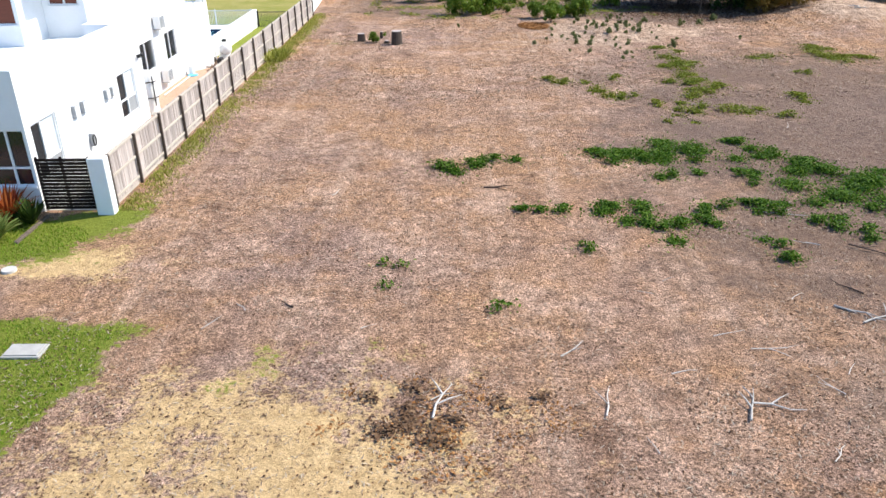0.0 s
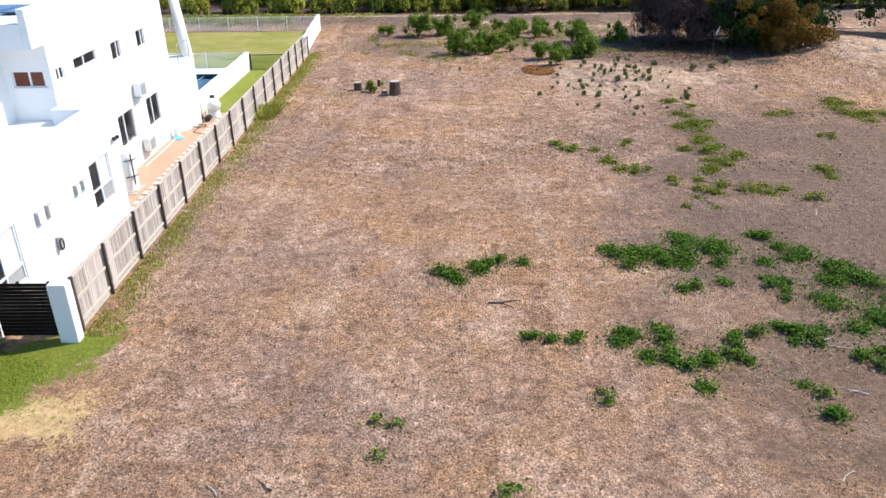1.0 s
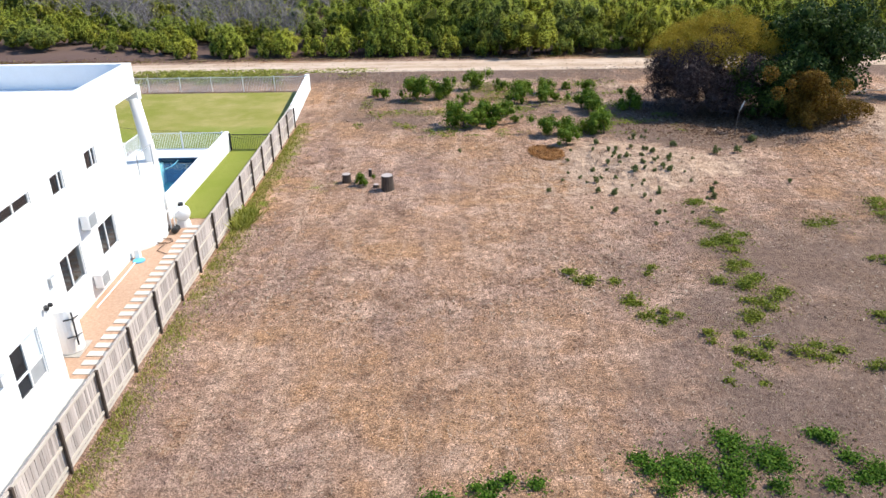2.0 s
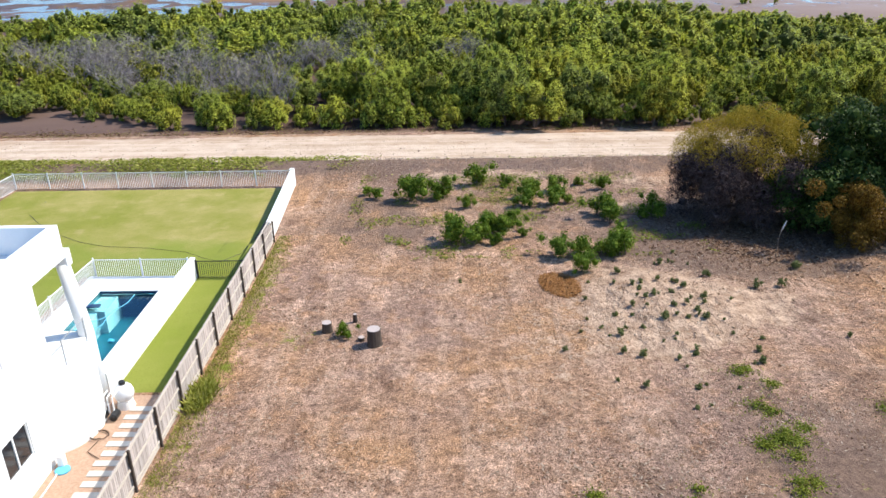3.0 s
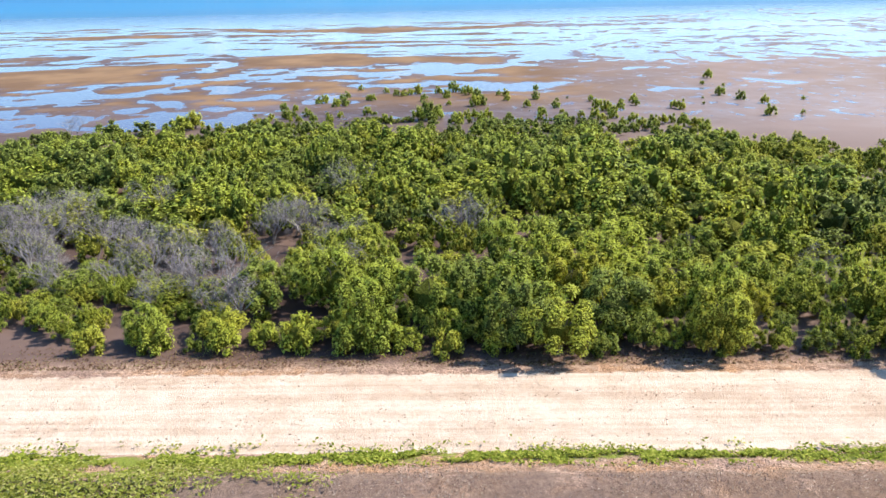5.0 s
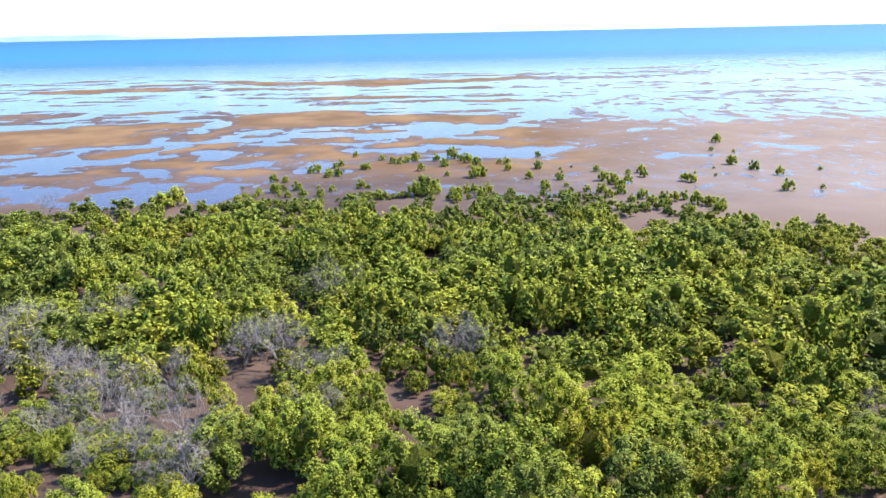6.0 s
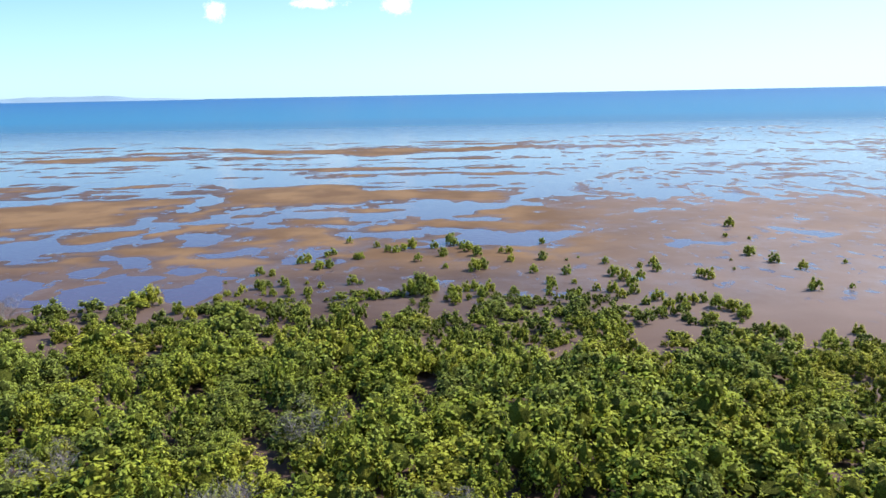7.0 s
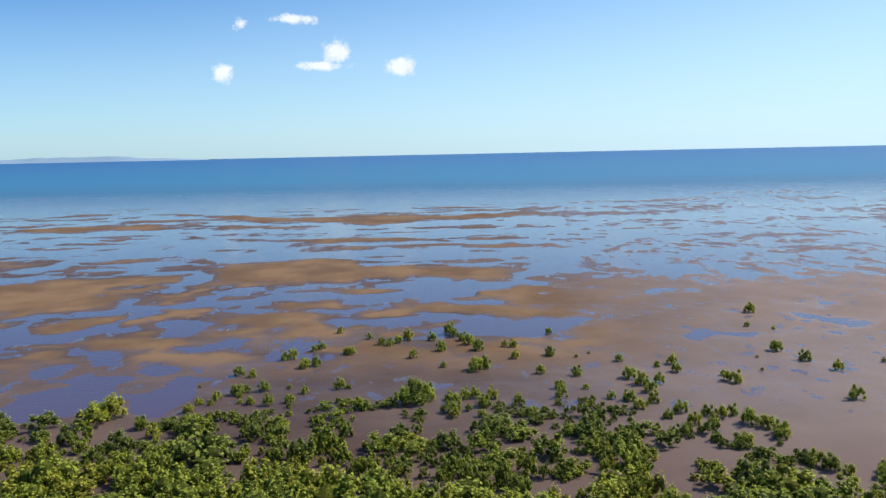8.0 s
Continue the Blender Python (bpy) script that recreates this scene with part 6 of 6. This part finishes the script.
# ---- stumps and sticks ----
def stump(x, y, rad, h, seed):
    r = random.Random(seed)
    g = ground_at(x, y)
    s = thing("tree_stump", "sawn tree stump with pale cut top", "stump", (x, y, g), "stumps")
    bm = bmesh.new()
    rings = []
    for z, k in ((-0.1, 1.25), (0.1, 1.08), (h * 0.6, 0.98), (h, 0.95)):
        rings.append([bm.verts.new((x + rad * k * (1 + 0.07 * math.sin(3 * a + seed)) * math.cos(a), y + rad * k * (1 + 0.07 * math.sin(3 * a + seed)) * math.sin(a), g + z)) for a in np.linspace(0, 2 * math.pi, 17)[:-1]])
    for a, b in zip(rings, rings[1:]):
        for k in range(16):
            bm.faces.new((a[k], a[(k + 1) % 16], b[(k + 1) % 16], b[k]))
    part("bark", bm, POST, s, "dark rough bark")
    bm = bmesh.new()
    bm.faces.new([bm.verts.new((v.x, v.y, v.z)) for v in [Vector((x + rad * 0.94 * math.cos(a), y + rad * 0.94 * math.sin(a), g + h - 0.004)) for a in np.linspace(0, 2 * math.pi, 17)[:-1]]])
    ext = bmesh.ops.extrude_face_region(bm, geom=list(bm.faces))
    bmesh.ops.translate(bm, vec=(0, 0, 0.02), verts=[v for v in ext["geom"] if isinstance(v, bmesh.types.BMVert)])
    part("cut_top", bm, CUT_WOOD, s, "pale sawn top")


stump(-3.6, 50.5, 0.33, 0.82, 1)
stump(-6.0, 51.8, 0.24, 0.48, 2)
stump(-4.75, 52.7, 0.10, 0.42, 3)
stump(-4.25, 50.9, 0.15, 0.16, 4)


def fallen_stick(x, y, length, angle, rad, m, seed, forks=1):
    r = random.Random(seed)
    g = ground_at(x, y) + rad * 0.6
    s = thing("fallen_branch", "dry fallen branch lying on bare soil", "branch", (x, y, g), "fallen branches")
    d = Vector((math.cos(angle), math.sin(angle), 0))
    nrm = Vector((-d.y, d.x, 0))
    p = [Vector((x, y, g)) + d * length * (u - 0.5) + nrm * r.uniform(-0.06, 0.06) * length + Vector((0, 0, r.uniform(0, 0.05) * length)) for u in (0, 0.35, 0.7, 1.0)]
    bm = bmesh.new()
    add_tube(bm, p, [rad * 0.85, rad * 0.7, rad * 0.5, rad * 0.2], 6)
    part("stem", bm, m, s)
    for i in range(forks):
        q = p[1 + i % 2]
        e = q + (d * 0.6 + nrm * r.choice((-1, 1)) * r.uniform(0.5, 0.9)).normalized() * length * r.uniform(0.3, 0.55) + Vector((0, 0, r.uniform(0, 0.1)))
        part("fork", tube([q, (q + e) / 2 + Vector((0, 0, 0.02)), e], [rad * 0.6, rad * 0.45, rad * 0.15], 5), m, s)


STICKS = [(-0.3, 13.1, 1.1, 1.25, .035, 2), (-0.25, 13.4, .7, 0.9, .02, 1), (-5.2, 16.9, .5, 2.3, .018, 0), (-4.1, 17.0, .45, 2.4, .03, 0), (-5.7, 16.2, .7, 1.1, .016, 0), (2.6, 15.0, .8, .8, .022, 1), (3.0, 13.1, 1.0, 1.4, .02, 1),
          (5.8, 13.0, 1.1, 1.1, .03, 2), (6.3, 12.9, 1.0, -.3, .025, 1), (9.5, 16.5, 1.0, -.6, .035, 2), (9.9, 16.2, 1.1, .4, .03, 2), (9.8, 17.7, .9, 2.2, .025, 1), (7.0, 15.0, 1.1, .1, .016, 1), (6.2, 15.6, .8, .3, .014, 0), (1.5, 24.8, 1.0, .05, .035, 1)]
STICKS_B = [(10.2, 22.3, 1.6, -.3, .02, 1), (11.4, 19.7, 1.2, -.8, .03, 1), (8.4, 17.3, .5, .7, .015, 0), (4.8, 14.1, .6, .2, .014, 0), (7.6, 13.6, .7, 2.0, .015, 1), (8.3, 14.2, .5, 1.0, .013, 0), (-2.0, 16.0, .4, .4, .012, 0), (13.8, 31.6, .7, 1.2, .018, 0), (11.2, 35.0, .9, .2, .016, 0), (-3.9, 24.5, .6, 1.3, .014, 0), (4.7, 17.5, .5, 2.8, .012, 0),
            (5.5, 18.2, .45, .6, .012, 0), (9.9, 20.3, .7, 2.6, .02, 1), (3.6, 11.8, .5, 1.9, .014, 0), (6.9, 11.6, .6, .9, .016, 1)]
STICKS_C = [(28.9, 57.6, 1.6, 1.2, .04, 2), (29.0, 57.3, 1.2, .2, .03, 2), (31.5, 70.5, 2.4, .2, .05, 2), (33.5, 71.0, 2.6, -.3, .05, 2), (35.5, 71.5, 2.2, .5, .05, 2), (32.4, 71.4, 2.0, 1.0, .04, 2)]
for i, (x, y, l, a, rad, fk) in enumerate(STICKS + STICKS_B + STICKS_C):
    fallen_stick(x, y, l, a, rad, DARK_STICK if i in (3, 11, 14, 16) else STICK, 700 + i, fk)


# ---- loose stuff ----
def scatter(name, label, n, place, size, m, seed, upright=False, slim=0.35, lift=0.012, kind="stuff"):
    r = np.random.RandomState(seed)
    p = place(r, n)
    z = terrain(p[:, 0], p[:, 1])
    if upright:
        nrm = unit(np.concatenate([r.normal(size=(len(p), 2)), r.normal(size=(len(p), 1)) * 0.15], 1))
        up = unit(np.concatenate([r.normal(size=(len(p), 2)) * 0.45, np.ones((len(p), 1))], 1))
        side = unit(np.cross(nrm, up))
        s = (size * r.uniform(0.5, 1.4, len(p)))[:, None]
        c = np.concatenate([p, z[:, None]], 1)
        q = np.stack([c - side * s * slim * 0.2, c + side * s * slim * 0.2, c + side * s * slim * 0.12 + up * s * 0.6 + nrm * s * 0.1, c + up * s + nrm * s * 0.35], 1)
    else:
        c = np.concatenate([p, (z + lift * r.uniform(0.3, 1.5, len(p)))[:, None]], 1)
        q = leaf_quads(r, c, unit(r.normal(size=(len(p), 3)) * 0.3 + [0, 0, 1]), size, slim, 0.25)
    return tagged(new(name, cloud_mesh(name, q, np.zeros((0, 3, 3)), m)), label, name.replace("_", " "), kind=kind)


def gauss(cx, cy, sx, sy):
    return lambda r, n: np.stack([cx + r.normal(size=n) * sx, cy + r.normal(size=n) * sy], 1)


def heap(cx, cy, rx, ry):
    """Places in one leaning oval heap with a ragged rim."""
    def place(r, n):
        u, a = np.sqrt(r.rand(n)) * r.uniform(0.85, 1.1, n), r.uniform(0, 6.283, n)
        x, y = u * rx * np.cos(a), u * ry * np.sin(a)
        return np.stack([cx + x - 0.3 * y, cy + y + 0.25 * x], 1)
    return place


def clumps(cx, cy, sx, sy, k, spread):
    """Places in k small heaps strewn round a point."""
    def place(r, n):
        c = np.stack([cx + r.normal(size=k) * sx, cy + r.normal(size=k) * sy], 1)
        return c[r.randint(0, k, n)] + r.normal(size=(n, 2)) * spread
    return place


def lot_near(r, n):
    p = np.stack([r.uniform(-10, 24, n * 2), 7.5 + 38 * r.rand(n * 2) ** 1.3], 1)
    p = p[fbm(p[:, 0] / 3.0, p[:, 1] / 3.0, 90) + 0.25 * r.rand(len(p)) > 0.52]
    return p[:n]


def lot_far(r, n):
    p = np.stack([r.uniform(-10, 26, n * 2), r.uniform(36, 85, n * 2)], 1)
    p = p[fbm(p[:, 0] / 4.0, p[:, 1] / 4.0, 91) + 0.25 * r.rand(len(p)) > 0.56]
    return p[:n]


scatter("dead_leaf_litter", "scattered brown dead leaves on the soil", 28000, lot_near, 0.036, LITTER, 1, slim=0.5)
scatter("straw_litter", "scattered pale straw and bark bits", 34000, lot_near, 0.06, PALE_LITTER, 2, slim=0.16)
scatter("dead_leaf_litter", "scattered brown dead leaves on the far soil", 15000, lot_far, 0.055, LITTER, 3, slim=0.5)
scatter("straw_litter", "scattered pale straw on the far soil", 11000, lot_far, 0.09, PALE_LITTER, 4, slim=0.25)
scatter("leaf_pile", "heap of dark brown dead leaves round a branch", 800, clumps(-0.6, 12.7, 0.95, 0.5, 14, 0.13), 0.052, LITTER, 5, slim=0.5, lift=0.05)
scatter("leaf_pile", "patch of reddish dead leaves on the soil", 650, clumps(-0.3, 12.5, 1.3, 0.65, 22, 0.2), 0.042, ORANGE_LITTER, 7, slim=0.5, lift=0.03)
scatter("leaf_pile", "heap of orange dead leaves by the mound", 4200, heap(5.7, 56.5, 0.95, 1.5), 0.055, ORANGE_LITTER, 6, slim=0.5, lift=0.06)


def fence_foot(r, n):
    y = r.uniform(23, 64, n * 3)
    x = np.array([fence_x(v) for v in y]) + 0.18 + np.abs(r.normal(size=n * 3)) * 0.5
    keep = fbm(x / 1.1, y / 1.1, 92) + 0.3 * r.rand(n * 3) > 0.50
    return np.stack([x, y], 1)[keep][:n]


def front_lawn(r, n):
    p = np.stack([r.uniform(-15, -6.5, n * 2), r.uniform(9, 22.5, n * 2)], 1)
    n2 = fbm(p[:, 0] / 2.2, p[:, 1] / 2.2, 43)
    k = smooth(-7.2, -8.6, p[:, 0] + 1.2 * (n2 - 0.5) - 0.22 * (p[:, 1] - 14)) * smooth(17.0, 15.6, p[:, 1] + 2.0 * (n2 - 0.5)) + np.exp(-((p[:, 0] + 13.4) / 3.0) ** 2 - ((p[:, 1] - 20.8) / 1.7) ** 2)
    return p[k > 0.45][:n]


def verge(r, n):
    p = np.stack([r.uniform(-48, 34, n * 3), 84.9 + r.normal(size=n * 3) * 0.9], 1)
    return p[fbm(p[:, 0] / 1.6, p[:, 1] / 1.2, 93) + 0.2 * r.rand(len(p)) > 0.63][:n]


def track(r, n):
    p = np.stack([r.uniform(-48, 48, n * 3), r.uniform(87, 98, n * 3)], 1)
    return p[fbm(p[:, 0] / 5, p[:, 1] / 0.9, 96) + 0.2 * r.rand(len(p)) > 0.64][:n]


def shrub_floor(r, n):
    p = np.stack([r.uniform(-7, 16, n * 6), r.uniform(60, 76, n * 6)], 1)
    return p[fbm(p[:, 0] / 1.7, p[:, 1] / 1.7, 97) + 0.15 * r.rand(len(p)) > 0.70][:n]


def bank(r, n):
    p = np.stack([r.uniform(-50, -4, n * 3), r.uniform(75.5, 84.5, n * 3)], 1)
    return p[fbm(p[:, 0] / 4, p[:, 1] / 3, 94) + 0.3 * r.rand(len(p)) - 0.3 * smooth(-24, -6, p[:, 0]) > 0.62][:n]


scatter("fence_grass", "rough green grass along the fence foot", 14000, fence_foot, 0.11, DRY_GRASS, 11, True, 0.5)
scatter("lawn_grass", "short green lawn blades by the street", 22000, front_lawn, 0.075, LAWN_BLADE, 12, True, 0.5)
scatter("verge_grass", "low green growth along the sandy track", 9000, verge, 0.17, DRY_GRASS, 13, True, 0.5)
scatter("verge_weeds", "ragged yellow-green weeds along the track", 11000, verge, 0.15, VERGE_LEAF, 23, False, 0.5, 0.2)
scatter("track_debris", "dark twigs and leaf scraps on the sandy track", 900, track, 0.10, LITTER, 24, slim=0.3, lift=0.03)
scatter("low_weeds", "low pale green weeds between the shrubs", 5200, shrub_floor, 0.085, VINE_PALE, 25, slim=0.5, lift=0.12)
scatter("bank_weeds", "patchy green weeds on the bank", 15000, bank, 0.14, DRY_GRASS, 14, False, 0.45, 0.25)
scatter("tussock_grass", "tall green tussock against the fence", 1300, gauss(-10.35, 46.2, 0.24, 0.5), 0.48, DRY_GRASS, 15, True, 0.10)



def wood_edge(r, n):
    p = np.stack([r.uniform(-60, 40, n * 2), 98.6 + np.abs(r.normal(size=n * 2)) * 2.2], 1)
    return p[fbm(p[:, 0] / 3.5, p[:, 1] / 1.6, 95) + 0.3 * r.rand(len(p)) > 0.55][:n]


def crest(r, n):
    return np.stack([r.uniform(-44, 20, n), 79.6 + r.normal(size=n) * 2.6], 1)


# Dark leaves added below the wattle to make its cast shade look deeper.
scatter("dead_leaf_litter", "dark leaves added to deepen the shade under the trees", 6000, gauss(19.5, 63.0, 3.6, 2.4), 0.09, LITTER, 19, slim=0.5, lift=0.03)
scatter("crest_brush", "low grey dry brush along the bank crest", 3000, crest, 0.22, DEAD_TWIG, 18, True, 0.14)
scatter("shore_litter", "brown dead leaves and debris along the mangrove edge", 9000, wood_edge, 0.10, LITTER, 16, False, 0.5, 0.05)
scatter("shore_grass", "dry tufts at the edge of the sandy track", 4000, wood_edge, 0.16, DRY_GRASS, 17, True, 0.3)

# ---- front garden ----
def strap_plant(x, y, h, n, m, label, seed):
    r = np.random.RandomState(seed)
    g = ground_at(x, y)
    p = thing("strap_leaf_plant", label, "plant", (x, y, g))
    bm = bmesh.new()
    for i in range(n):
        a, lean, l = r.uniform(0, 6.28), r.uniform(0.2, 1.0), h * r.uniform(0.7, 1.1)
        d, sd = Vector((math.cos(a), math.sin(a), 0)), Vector((-math.sin(a), math.cos(a), 0))
        pts = [Vector((x, y, g)) + d * (0.08 + lean * l * u) + Vector((0, 0, l * (u * 1.15 - 0.55 * lean * u * u))) for u in (0, 0.4, 0.75, 1.0)]
        vs = [(bm.verts.new(q - sd * w), bm.verts.new(q + sd * w)) for q, w in zip(pts, (0.02, 0.035, 0.025, 0.004))]
        for (a0, a1), (b0, b1) in zip(vs, vs[1:]):
            bm.faces.new((a0, a1, b1, b0))
    part("leaves", bm, m, p)


strap_plant(-13.35, 20.75, 0.85, 170, STRAP, "pale green strap-leaf clump in the garden bed", 1)
strap_plant(-12.95, 22.1, 0.75, 150, DEEP, "dark green strap-leaf clump beside the gate", 2)
strap_plant(-13.7, 22.2, 1.15, 140, RED_STRAP, "red and orange strap-leaf plant by the window", 3)
strap_plant(-14.0, 21.4, 0.8, 120, STRAP, "green strap-leaf clump in the garden bed", 4)
pit = thing("utility_pit", "grey concrete utility pit lid in the lawn", "pit lid", (-9.5, 15.0, 0.02))
part("collar", boxes((-9.95, 14.7, -0.1, -9.1, 15.25, 0.05), bevel=0.01), CONCRETE, pit)
part("lid", boxes((-9.9, 14.75, 0.052, -9.15, 15.2, 0.075), bevel=0.008), CONCRETE, pit)
disc = thing("round_cover", "small round pale cover in the grass", "cover", (-11.95, 18.9, 0.02))
part("lid", tube([(-11.95, 18.9, -0.05), (-11.95, 18.9, 0.07)], [0.2, 0.19], 16), PAVER, disc)
edging = thing("garden_edging", "grey stone edging of the garden bed", "edging", (-12.7, 20.9, 0))
part("stone", boxes((-12.72, 20.6, -0.05, -12.6, 22.6, 0.08), bevel=0.02), BARK, edging)
